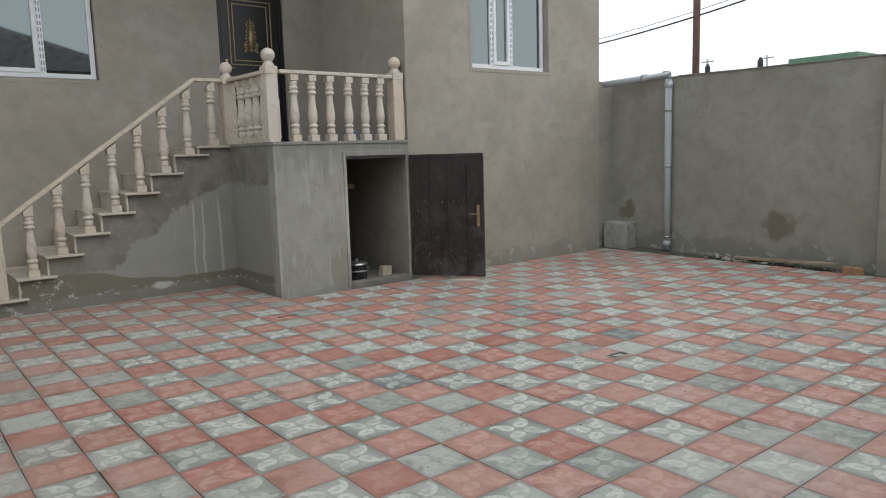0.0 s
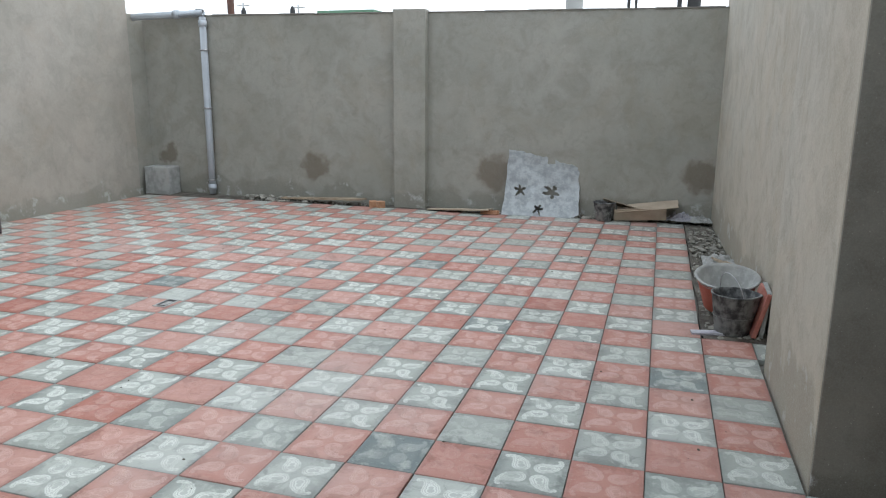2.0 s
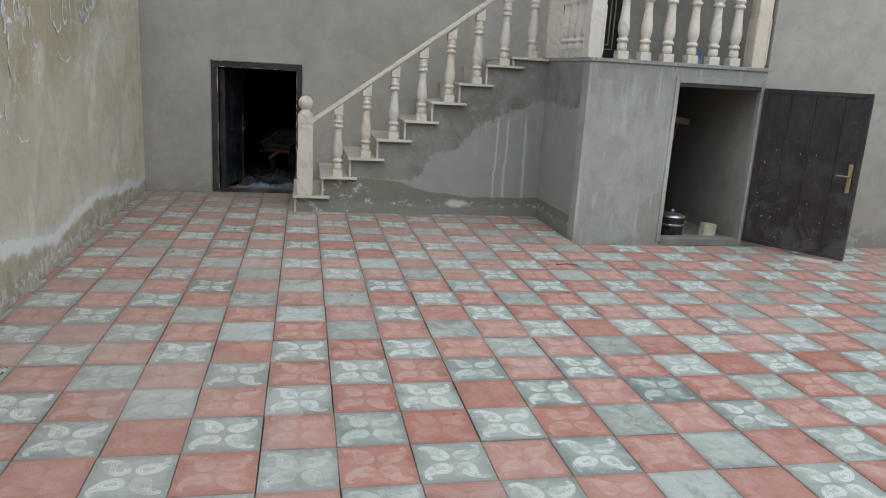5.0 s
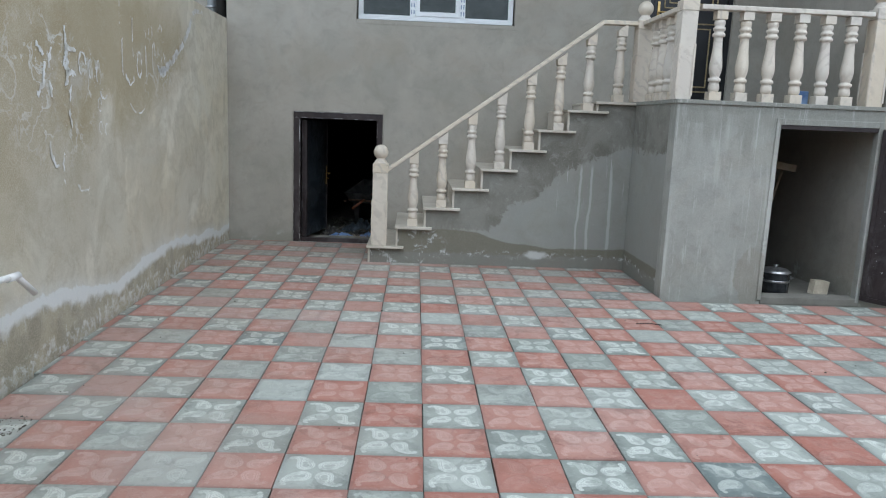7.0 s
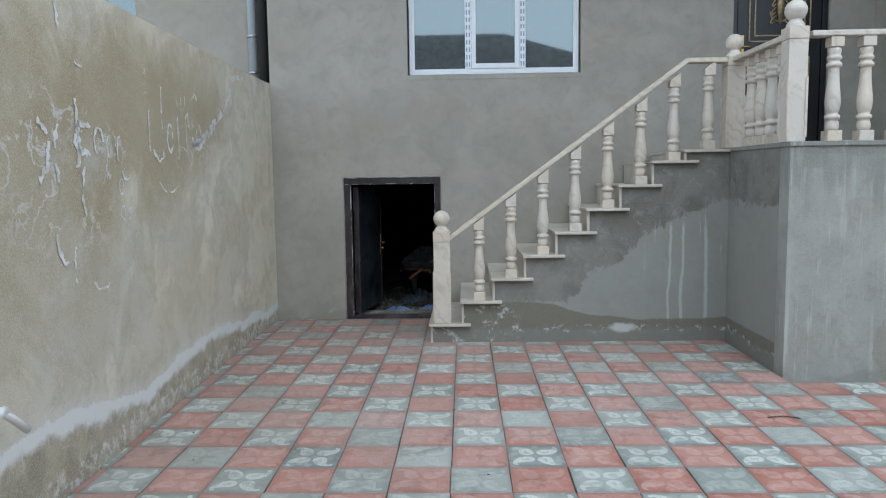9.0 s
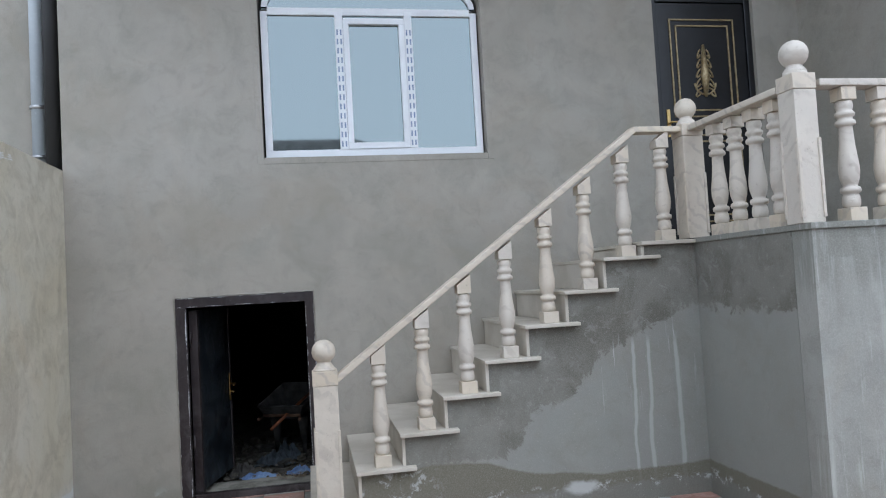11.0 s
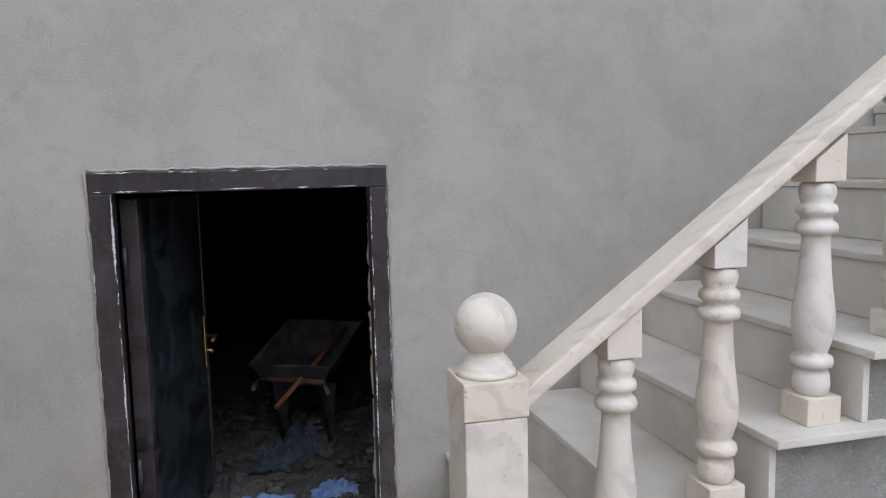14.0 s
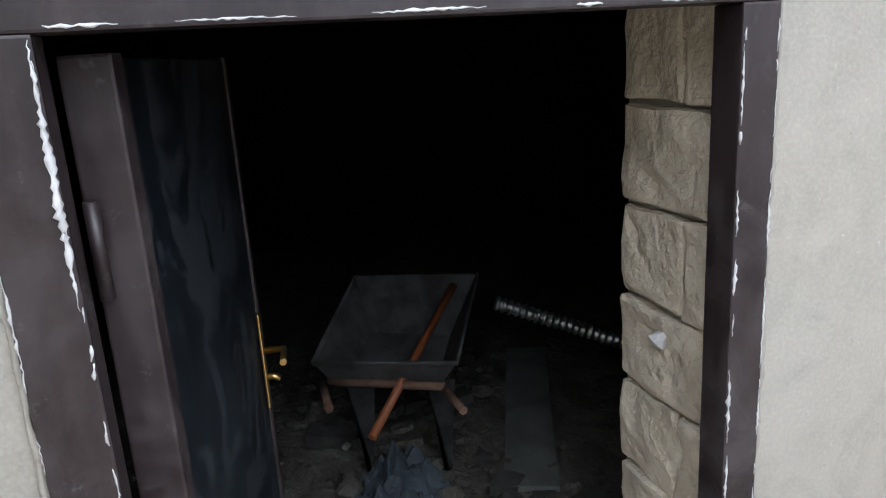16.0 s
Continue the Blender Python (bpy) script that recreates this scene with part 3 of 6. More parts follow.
HOSEM = plain("foil_hose", (0.5, 0.5, 0.5), (0.7, 0.7, 0.7), 30, 0.3, 0.9)


def marble():
    """Carved travertine-like stone with slanting veins, each piece its own cut."""
    m = Mat("carved_stone", 0.62)
    info = m.n("ShaderNodeObjectInfo")
    add = m.n("ShaderNodeVectorMath", operation="ADD")
    m.link(m.c.outputs["Object"], add.inputs[0])
    cmb = m.n("ShaderNodeCombineXYZ")
    for i in range(3):
        m.link(m.math("MULTIPLY", info.outputs["Random"], 9.0 + i), cmb.inputs[i])
    m.link(cmb.outputs[0], add.inputs[1])
    wave = m.n("ShaderNodeTexWave")
    wave.inputs["Scale"].default_value = 5.5
    wave.inputs["Distortion"].default_value = 11.0
    wave.inputs["Detail"].default_value = 4.0
    wave.bands_direction = "DIAGONAL"
    m.link(add.outputs[0], wave.inputs["Vector"])
    veins = m.ramp(wave.outputs["Fac"], 0.55, 0.95)
    tone = m.mix(info.outputs["Random"], (0.58, 0.50, 0.385), (0.56, 0.52, 0.46))
    col = m.mix(m.math("MULTIPLY", m.math("MULTIPLY", veins, m.ramp(m.noise(5, 4, add.outputs[0]), 0.4, 0.6)), 0.6), tone, (0.40, 0.355, 0.30))
    cloud = m.ramp(m.noise(6, 5, add.outputs[0]), 0.4, 0.7)
    col = m.mix(m.math("MULTIPLY", cloud, 0.3), col, (0.70, 0.64, 0.54))
    pits = m.ramp(m.noise(42, 5, add.outputs[0], 0.7), 0.60, 0.68)
    col = m.mix(m.math("MULTIPLY", pits, 0.4), col, (0.38, 0.33, 0.26))
    m.bump(m.math("SUBTRACT", m.noise(40, 4, add.outputs[0]), pits), 0.5, 0.004)
    return m.color(col)


MARBLE = marble()


def glass():
    m = Mat("window_glass", 0.03)
    m.b.inputs["Metallic"].default_value = 0.9
    m.b.inputs["IOR"].default_value = 1.6
    m.b.inputs["Specular IOR Level"].default_value = 1.0
    m.b.inputs["Coat Weight"].default_value = 1.0
    m.b.inputs["Coat Roughness"].default_value = 0.02
    return m.color((0.175, 0.21, 0.21))


GLASS = glass()


# ---- mesh helpers ----
def mesh_of(name, bm, mats):
    me = bpy.data.meshes.new(name)
    bm.normal_update()
    bm.to_mesh(me)
    bm.free()
    for m in mats if isinstance(mats, (list, tuple)) else (mats,):
        me.materials.append(m)
    return me


def structure(name, bm, mats, label=""):
    return tagged(new(name, mesh_of(name, bm, mats)), label, kind="structure")


def part(name, bm, mat, parent, label="", place=None):
    o = new(name, mesh_of(name, bm, mat))
    o.parent = parent
    if place is not None:
        o.matrix_basis = place
    return tagged(o, label)


def thing(name, at, label, category, group="", turn=0.0):
    o = new(name)
    o.empty_display_size = 0.1
    o.matrix_basis = pose(*at, 0, 0, turn)
    return tagged(o, label, category, group)


def solid(name, bm, mat, at, label, category, group="", turn=(0, 0, 0)):
    o = new(name, mesh_of(name, bm, mat))
    o.matrix_basis = pose(*at, *turn)
    return tagged(o, label, category, group)


def cuboid(bm, x0, x1, y0, y1, z0, z1, bevel=0.0, m=None):
    r = bmesh.ops.create_cube(bm, size=1, matrix=(m or Matrix()) @ Matrix.Translation(((x0 + x1) / 2, (y0 + y1) / 2, (z0 + z1) / 2)) @ Matrix.Diagonal((x1 - x0, y1 - y0, z1 - z0, 1)))
    if bevel:
        es = list({e for v in r["verts"] for e in v.link_edges})
        bmesh.ops.bevel(bm, geom=es, offset=bevel, segments=2, affect="EDGES", profile=0.6)
    return bm


def cub(*a, **k):
    return cuboid(bmesh.new(), *a, **k)


def lathe(bm, prof, seg=20, m=None):
    """A turned body from (radius, height) pairs."""
    rings = []
    for r, z in prof:
        rings.append([bm.verts.new((m or Matrix()) @ Vector((r * math.cos(2 * math.pi * i / seg), r * math.sin(2 * math.pi * i / seg), z))) for i in range(seg)])
    for a, b in zip(rings, rings[1:]):
        for i in range(seg):
            f = bm.faces.new((a[i], a[(i + 1) % seg], b[(i + 1) % seg], b[i]))
            f.smooth = True
    bm.faces.new(rings[0][::-1])
    bm.faces.new(rings[-1])
    return bm


def tube(bm, pts, r, seg=8, radii=None):
    """A round bar along points."""
    pts = [Vector(p) for p in pts]
    rings = []
    for i, p in enumerate(pts):
        d = (pts[min(i + 1, len(pts) - 1)] - pts[max(i - 1, 0)]).normalized()
        u = d.cross(Vector((0.13, 0.21, 0.97))).normalized()
        v = d.cross(u)
        rr = radii[i] if radii else r
        rings.append([bm.verts.new(p + rr * (math.cos(2 * math.pi * k / seg) * u + math.sin(2 * math.pi * k / seg) * v)) for k in range(seg)])
    for a, b in zip(rings, rings[1:]):
        for k in range(seg):
            f = bm.faces.new((a[k], a[(k + 1) % seg], b[(k + 1) % seg], b[k]))
            f.smooth = True
    bm.faces.new(rings[0][::-1])
    bm.faces.new(rings[-1])
    return bm


def rock(bm, at, size, rnd, flat=0.6):
    s = bmesh.ops.create_icosphere(bm, subdivisions=1, radius=size)
    turn = Euler([rnd.uniform(0, 3) for _ in range(3)]).to_matrix()
    for v in s["verts"]:
        v.co = turn @ (v.co * rnd.uniform(0.7, 1.2))
        v.co.z *= flat
        v.co += Vector(at)


def rough_slab(bm, w, d, h, rnd, jag=0.01, n=5):
    """A thin slab with an uneven rim and a slight warp."""
    cuboid(bm, -w / 2, w / 2, -d / 2, d / 2, 0, h)
    bmesh.ops.subdivide_edges(bm, edges=[e for e in bm.edges if e.calc_length() > 0.08], cuts=n, use_grid_fill=True)
    k = rnd.uniform(0, 9)
    for v in bm.verts:
        q = noise.noise(Vector((v.co.x * 9 + k, v.co.y * 9, k)))
        v.co.x += q * jag
        v.co.y += noise.noise(Vector((v.co.y * 9, v.co.x * 9 + k, k))) * jag
        v.co.z += noise.noise(Vector((v.co.x * 3 + k, v.co.y * 3, 1))) * jag * 1.2
    return bm


def wall_x(bm, x0, x1, y0, y1, z0, z1, holes=()):
    """A wall along x, cut into blocks round its openings (x0, x1, z0, z1)."""
    xs = sorted({x0, x1, *(h[0] for h in holes), *(h[1] for h in holes)})
    for a, b in zip(xs, xs[1:]):
        zs = [z0]
        for h in sorted(holes, key=lambda h: h[2]):
            if h[0] < b and h[1] > a:
                zs += [h[2], h[3]]
        zs.append(z1)
        for c, d in zip(zs[::2], zs[1::2]):
            if d - c > 1e-4:
                cuboid(bm, a, b, y0, y1, c, d)
    bmesh.ops.remove_doubles(bm, verts=bm.verts, dist=1e-5)
    inner = [f for f in bm.faces if sum(all(v in g.verts for v in f.verts) for g in f.verts[0].link_faces) > 1]
    bmesh.ops.delete(bm, geom=inner, context="FACES")
    return bm


# ---- the plan ----
LX, LXR, LY, LZ = 4.335, 6.14, -2.29, 1.715      # landing
XH, XC = 9.79, 10.12                            # house corner, inner corner of the yard
SY = -1.12                                      # side of the stairs
RISE, GO, X1 = 0.205, 0.281, 1.675              # steps
TOP = 5.6
BX0, BX1, BZ = 0.775, 1.765, 1.47               # basement door's clear opening

# ground and floor bed
bm = bmesh.new()
bmesh.ops.create_grid(bm, x_segments=2, y_segments=2, size=600, matrix=Matrix.Translation((5, 0, -0.30)))
structure("ground", bm, DUST)
bm = cub(-0.1, 10.4, -11.2, 0.02, -0.25, -0.035)
structure("floor", bm, BED)

# house walls
bm = wall_x(bmesh.new(), 0.0, LXR, 0.0, 0.36, -0.25, TOP, ((0.748, 1.752, -0.04, 1.494), (1.435, 3.21, 2.54, 4.12), (4.74, 5.70, LZ, 4.75)))
# infill above the arch of the window
cx, hw, spring, crown = 2.3225, 0.8875, 3.80, 4.10
pts = [(cx + hw * math.cos(a), spring + (crown - spring) * math.sin(a)) for a in np.linspace(0, math.pi, 25)]
for (xa, za), (xb, zb) in zip(pts, pts[1:]):
    q = [bm.verts.new((x, y, z)) for y in (0.0, 0.36) for x, z in ((xa, za), (xb, zb), (xb, 4.12), (xa, 4.12))]
    for idx in ((0, 1, 2, 3), (7, 6, 5, 4), (0, 4, 5, 1)):
        bm.faces.new([q[i] for i in idx])
bmesh.ops.recalc_face_normals(bm, faces=bm.faces)
structure("wall_north", bm, P_HOUSE)
bm = wall_x(bmesh.new(), LXR, XH, LY, LY + 0.36, -0.25, TOP, ((7.22, 8.67, 2.64, 4.1),))
structure("wall_bay_front", bm, P_HOUSE)
structure("wall_bay_side", cub(LXR, LXR + 0.36, LY + 0.363, 0.0, -0.25, TOP), P_HOUSE)
structure("wall_bay_end", cub(XH - 0.36, XH, LY + 0.363, 5.0, -0.25, TOP), P_HOUSE)
structure("wall_return", cub(XH + 0.001, XC + 0.25, LY + 0.001, LY + 0.25, -0.25, 2.55), P_EAST)
structure("roof", cub(-0.3, XH + 0.3, LY - 0.1, 5.2, TOP, TOP + 0.15), P_HOUSE)
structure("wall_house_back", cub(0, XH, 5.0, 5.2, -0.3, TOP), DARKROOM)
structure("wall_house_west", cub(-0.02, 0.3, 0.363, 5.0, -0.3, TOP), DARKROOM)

# basement: walls, ceiling, floor; walls and ceiling carry the room's darkness in their colour
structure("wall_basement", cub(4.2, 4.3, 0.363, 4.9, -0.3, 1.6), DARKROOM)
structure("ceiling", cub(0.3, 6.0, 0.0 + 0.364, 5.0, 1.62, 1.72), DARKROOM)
structure("floor_basement", cub(0.3, 4.2, 0.365, 4.9, -0.3, -0.05), SOIL)

# landing block with the store under it
bm = wall_x(bmesh.new(), LX, LXR - 0.002, LY, LY + 0.16, -0.25, LZ - 0.035, ((5.235, LXR - 0.002, -0.035, 1.535),))
structure("wall_store_front", bm, P_BLOCK)
structure("wall_store_side", cub(LX, LX + 0.16, LY + 0.163, -0.003, -0.25, LZ - 0.035), P_STAIR)
# The store's dark is put into its ceiling colour too.
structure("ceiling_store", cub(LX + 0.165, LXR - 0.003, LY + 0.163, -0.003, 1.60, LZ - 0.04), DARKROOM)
bm = cub(LX - 0.012, LXR - 0.003, LY - 0.014, -0.003, LZ - 0.034, LZ, bevel=0.005)
structure("landing_slab", bm, P_BLOCK)
structure("store_sill", cub(5.235, LXR - 0.005, LY - 0.01, LY + 0.16, -0.034, 0.035, bevel=0.008), BED)

# stairs
bm = bmesh.new()
for i in range(1, 9):
    x = X1 + 0.03 + GO * (i - 1)
    cuboid(bm, x, x + GO, SY, -0.003, -0.25, 0.152 + RISE * (i - 1))
cuboid(bm, X1 + 0.03 + GO * 8, LX - 0.002, SY, -0.003, -0.25, LZ - 0.037)
bmesh.ops.remove_doubles(bm, verts=bm.verts, dist=1e-5)
structure("stair_body", bm, P_STAIR)
stairs = thing("staircase", (X1, SY, 0), "outdoor staircase of pale stone slabs against the house wall", "staircase")
inv = Matrix.Translation((-X1, -SY, 0))
rnd = random.Random(3)
for i in range(1, 9):
    x, z = X1 + GO * (i - 1), 0.175 + RISE * (i - 1)
    o = 0.004 * rnd.uniform(-1, 1)
    part("tread", cub(x + o, x + GO + 0.095 if i < 8 else x + GO + 0.13, SY - 0.055 + o, -0.006, z - 0.022, z + 0.002, bevel=0.005), TREAD, stairs, place=inv)
    part("riser", cub(x + 0.012, x + 0.032, SY - 0.012 + o, -0.006, (z - RISE + 0.003) if i > 1 else -0.03, z - 0.0225, bevel=0.003), TREAD, stairs, place=inv)
x, z = X1 + GO * 8, 0.175 + RISE * 8 - 0.105
part("riser", cub(x + 0.012, x + 0.032, SY - 0.012, -0.006, 0.175 + RISE * 7 + 0.003, LZ - 0.036, bevel=0.003), TREAD, stairs, place=inv)
part("landing_slab", cub(x, LX - 0.014, SY - 0.045, -0.006, LZ - 0.034, LZ - 0.008, bevel=0.004), TREAD, stairs, place=inv)


# ---- balustrade ----
def baluster(bm_only=False, h=0.735):
    s = h / 0.735
    prof = [(0.036, 0.075), (0.044, 0.085), (0.047, 0.105), (0.044, 0.135), (0.037, 0.152), (0.050, 0.158), (0.053, 0.170), (0.050, 0.184), (0.036, 0.192),
            (0.040, 0.205), (0.049, 0.235), (0.0535, 0.275), (0.052, 0.315), (0.046, 0.365), (0.040, 0.42), (0.0365, 0.48), (0.035, 0.515),
            (0.037, 0.522), (0.051, 0.528), (0.053, 0.540), (0.050, 0.552), (0.039, 0.560), (0.039, 0.572), (0.050, 0.580), (0.051, 0.590), (0.048, 0.60),
            (0.038, 0.608), (0.044, 0.625), (0.046, 0.64), (0.043, 0.655), (0.038, 0.664)]
    return [(r, z * s) for r, z in prof]


def make_baluster(top=0.735, slope=0.0):
    t = new("baluster")
    part("shaft", lathe(bmesh.new(), baluster(h=top), 20), MARBLE, t)
    part("base", cub(-0.052, 0.052, -0.052, 0.052, 0.0, 0.0745, bevel=0.004), MARBLE, t)
    cap = cub(-0.046, 0.046, -0.046, 0.046, top * 0.664 / 0.735 + 0.001, top, bevel=0.003)
    for v in cap.verts:
        if v.co.z > top - 0.02:
            v.co.z += slope * v.co.x + (0.022 if slope else 0.0)
    part("cap", cap, MARBLE, t)
    return t


first = make_baluster()
tagged(first, "pale veined carved stone baluster standing on the landing edge", "baluster", "balusters of the landing")
first.matrix_basis = pose(4.66, LY + 0.085, LZ)
rnd = random.Random(8)
for x in (4.885, 5.115, 5.36, 5.585, 5.80):
    copy_thing(first, pose(x, LY + 0.085, LZ, 0, 0, 90 * rnd.randrange(4)))
for k in range(4):
    o = copy_thing(first, pose(LX + 0.085, -1.335 - 0.205 * k, LZ, 0, 0, 90 * rnd.randrange(4)))
    tagged(o, "pale veined carved stone baluster on the short side of the landing")
stairb = make_baluster(0.705, 0.73)
tagged(stairb, "pale veined carved stone baluster standing on a stair tread", "baluster", "balusters of the stairs")
stairb.matrix_basis = pose(2.132, SY + 0.055, 0.177 + RISE)
for k in range(1, 7):
    copy_thing(stairb, pose(2.132 + 0.287 * k, SY + 0.055, 0.177 + RISE * (k + 1)))
o = copy_thing(stairb, pose(4.152, SY + 0.055, LZ - 0.008))
tagged(o, "pale veined carved stone baluster at the head of the stairs")


def newel(at, h, ball, label, w=0.075, half=False):
    t = thing("newel_post", at, label, "newel post", "newel posts")
    part("post", cub(-w, w, -w, w, 0, h * 0.87, bevel=0.005), MARBLE, t)
    part("cap_block", cub(-w - 0.003, w + 0.003, -w - 0.003, w + 0.003, h * 0.87 + 0.001, h - 0.02, bevel=0.005), MARBLE, t)
    for sx in (-1, 1):
        part("edge_strip", cub(sx * w * 0.93 - 0.009, sx * w * 0.93 + 0.009, -w - 0.008, -w + 0.001, 0.03, h * 0.55, bevel=0.003), MARBLE, t)
        part("edge_strip", cub(-w - 0.008, -w + 0.001, sx * w * 0.9 - 0.009, sx * w * 0.9 + 0.009, 0.03, h * 0.55, bevel=0.003), MARBLE, t)
    rings = [(w * 0.98, h - 0.0195), (w * 0.92, h - 0.010), (w * 0.90, h - 0.009), (0.062, h - 0.002), (0.062, h + 0.004), (0.056, h + 0.006), (0.056, h + 0.012), (0.050, h + 0.014), (0.050, h + 0.020), (0.044, h + 0.023), (0.041, h + 0.032), (0.044, h + 0.042)]
    part("neck", lathe(bmesh.new(), rings, 24), MARBLE, t)
    bmb = bmesh.new()
    bmesh.ops.create_uvsphere(bmb, u_segments=24, v_segments=14, radius=ball, matrix=Matrix.Translation((0, 0, h + 0.028 + ball * 0.93)))
    for f in bmb.faces:
        f.smooth = True
    part("ball", bmb, MARBLE, t)
    return t


newel((1.797, SY + 0.055, 0.177), 0.848, 0.074, "square pale stone newel post with a ball on the bottom tread")
newel((4.37, SY + 0.06, LZ), 0.81, 0.074, "square pale stone newel post with a ball at the stair head")
newel((4.385, LY + 0.10, LZ), 0.83, 0.076, "square pale stone corner post with a ball on the landing", w=0.068)
newel((6.045, LY + 0.10, LZ), 0.83, 0.074, "square pale stone post with a ball against the bay wall", w=0.07)

# handrails
def rail(a, b, label, w=0.055, h=0.04):
    a, b = Vector(a), Vector(b)
    d = b - a
    m = Matrix.Translation(a) @ d.to_track_quat("X", "Z").to_matrix().to_4x4()
    bm = cub(0, d.length, -w, w, -h / 2, h / 2, bevel=0.008)
    o = new("handrail", mesh_of("handrail", bm, MARBLE))
    o.matrix_basis = m
    return tagged(o, label, "handrail", "handrails")


rail((1.865, SY + 0.05, 0.945), (3.955, SY + 0.055, 2.472), "sloping pale stone handrail over the stair balusters")
rail((3.94, SY + 0.055, 2.473), (4.30, SY + 0.055, 2.473), "short level pale stone handrail at the stair head")
rail((4.385, SY - 0.02, 2.473), (4.385, LY + 0.20, 2.473), "pale stone handrail on the short side of the landing")
rail((4.48, LY + 0.085, 2.473), (5.955, LY + 0.085, 2.473), "pale stone handrail along the landing front")


# ---- windows ----
def window(name, x0, x1, y, z0, z1, mulls, sash, arch=None):
    w = tagged(new(name), kind="structure")
    w.matrix_basis = pose(x0, y, z0)
    W, H, f, d = x1 - x0, z1 - z0, 0.055, 0.06
    fr = bmesh.new()
    cuboid(fr, 0, W, 0, d, 0, f, 0.004)
    cuboid(fr, 0, f, 0, d, f, H, 0.004)
    cuboid(fr, W - f, W, 0, d, f, H, 0.004)
    if not arch:
        cuboid(fr, f, W - f, 0, d, H - f, H, 0.004)
    part("window_frame", fr, PVC, w)
    edges = [f] + [m - x0 for m in mulls] + [W - f]
    for m in mulls:
        part("mullion", cub(m - x0 - 0.032, m - x0 + 0.032, -0.003, d - 0.002, f, H - (0 if arch else f), 0.004), PVC, w)
        for s in (-0.014, 0.014):
            strip = bmesh.new()
            z = f + 0.02
            while z < H - 0.12:
                cuboid(strip, m - x0 + s - 0.006, m - x0 + s + 0.006, -0.0042, -0.003, z, z + 0.045)
                z += 0.075
            part("printed_strip", strip, FILM, w)
    for k, (a, b) in enumerate(zip(edges, edges[1:])):
        if k == sash:
            s = bmesh.new()
            a2, b2 = a + 0.034, b - 0.034
            for q in ((a2, b2, f, f + 0.05), (a2, b2, H - f - 0.05, H - f), (a2, a2 + 0.045, f + 0.05, H - f - 0.05), (b2 - 0.045, b2, f + 0.05, H - f - 0.05)):
                cuboid(s, q[0], q[1], -0.012, d - 0.01, q[2], q[3], 0.004)
            part("sash", s, PVC, w)
        part("pane", cub(a, b, 0.022, 0.030, f - 0.01, H - 0.01), GLASS, w)
    if arch:
        tr = cub(f, W - f, 0.001, d - 0.001, H - 0.03, H + 0.03, 0.004)
        part("transom", tr, PVC, w)
        pl = bmesh.new()
        a = [(W / 2 + (W / 2 - 0.01) * math.cos(t), H + 0.03 + arch * math.sin(t)) for t in np.linspace(0, math.pi, 25)]
        for (p, q), (r, s) in zip(a, a[1:]):
            vs = [pl.verts.new(v) for v in ((p, 0.024, H + 0.03), (r, 0.024, H + 0.03), (r, 0.024, s), (p, 0.024, q))]
            pl.faces.new(vs)
        bmesh.ops.remove_doubles(pl, verts=pl.verts, dist=1e-5)
        part("pane", pl, GLASS, w)
        rim = bmesh.new()
        b = [(W / 2 + (W / 2 - f) * math.cos(t), H + 0.03 + (arch - f) * math.sin(t)) for t in np.linspace(0, math.pi, 25)]
        for (p, q), (r, s) in zip(zip(a, a[1:]), zip(b, b[1:])):
            vs = [rim.verts.new((v[0], yy, v[1])) for yy in (0, d) for v in (p, q, s, r)]
            for idx in ((3, 2, 1, 0), (4, 5, 6, 7), (3, 7, 6, 2), (0, 1, 5, 4)):
                rim.faces.new([vs[i] for i in idx])
        bmesh.ops.recalc_face_normals(rim, faces=rim.faces)
        part("arch_frame", rim, PVC, w)
    return w


window("window_1", 1.45, 3.195, 0.07, 2.552, 3.72, (2.06, 2.62), 1, arch=0.33)
window("window_2", 7.235, 8.655, LY + 0.09, 2.65, 4.08, (7.655, 8.02), 1)


def reveal(name, x0, x1, z0, z1, y, t=0.05):
    """The smoother hand-made render border round a window."""
    bm = bmesh.new()
    for q in ((x0 - t, x0, z0 - t, z1), (x1, x1 + t, z0 - t, z1), (x0, x1, z0 - t, z0)):
        cuboid(bm, q[0], q[1], y - 0.004, y + 0.001, q[2], q[3], 0.0035)
    return structure(name, bm, P_HOUSE)


reveal("trim", 1.435, 3.21, 2.54, 3.85, 0.0)
reveal("trim", 7.22, 8.67, 2.64, 4.1, LY)

# ---- upper door ----
d = tagged(new("door_1"), kind="structure")
d.matrix_basis = pose(4.74, 0.04, LZ)
fr = bmesh.new()
for q in ((0, 0.055, 0, 3.0), (0.905, 0.96, 0, 3.0), (0.055, 0.905, 2.12, 2.17), (0.055, 0.905, 2.95, 3.0)):
    cuboid(fr, q[0], q[1], 0, 0.09, q[2], q[3], 0.005)
part("door_frame", fr, BLACKPAINT, d)
lf = part("door_leaf", cub(0.06, 0.90, 0.012, 0.07, 0.02, 2.115, 0.006), BLACKPAINT, d)
for x0, x1, z0, z1 in ((0.17, 0.79, 1.10, 1.97), (0.17, 0.79, 0.18, 0.95)):
    mo = bmesh.new()
    for i, g in ((0, 0.0), (1, 0.055)):
        for q in ((x0 + g, x1 - g, z0 + g, z0 + g + 0.014), (x0 + g, x1 - g, z1 - g - 0.014, z1 - g), (x0 + g, x0 + g + 0.014, z0 + g, z1 - g), (x1 - g - 0.014, x1 - g, z0 + g, z1 - g)):
            cuboid(mo, q[0], q[1], 0.0, 0.0115, q[2], q[3], 0.003)
    part("moulding", mo, GILT, lf)
em = bmesh.new()
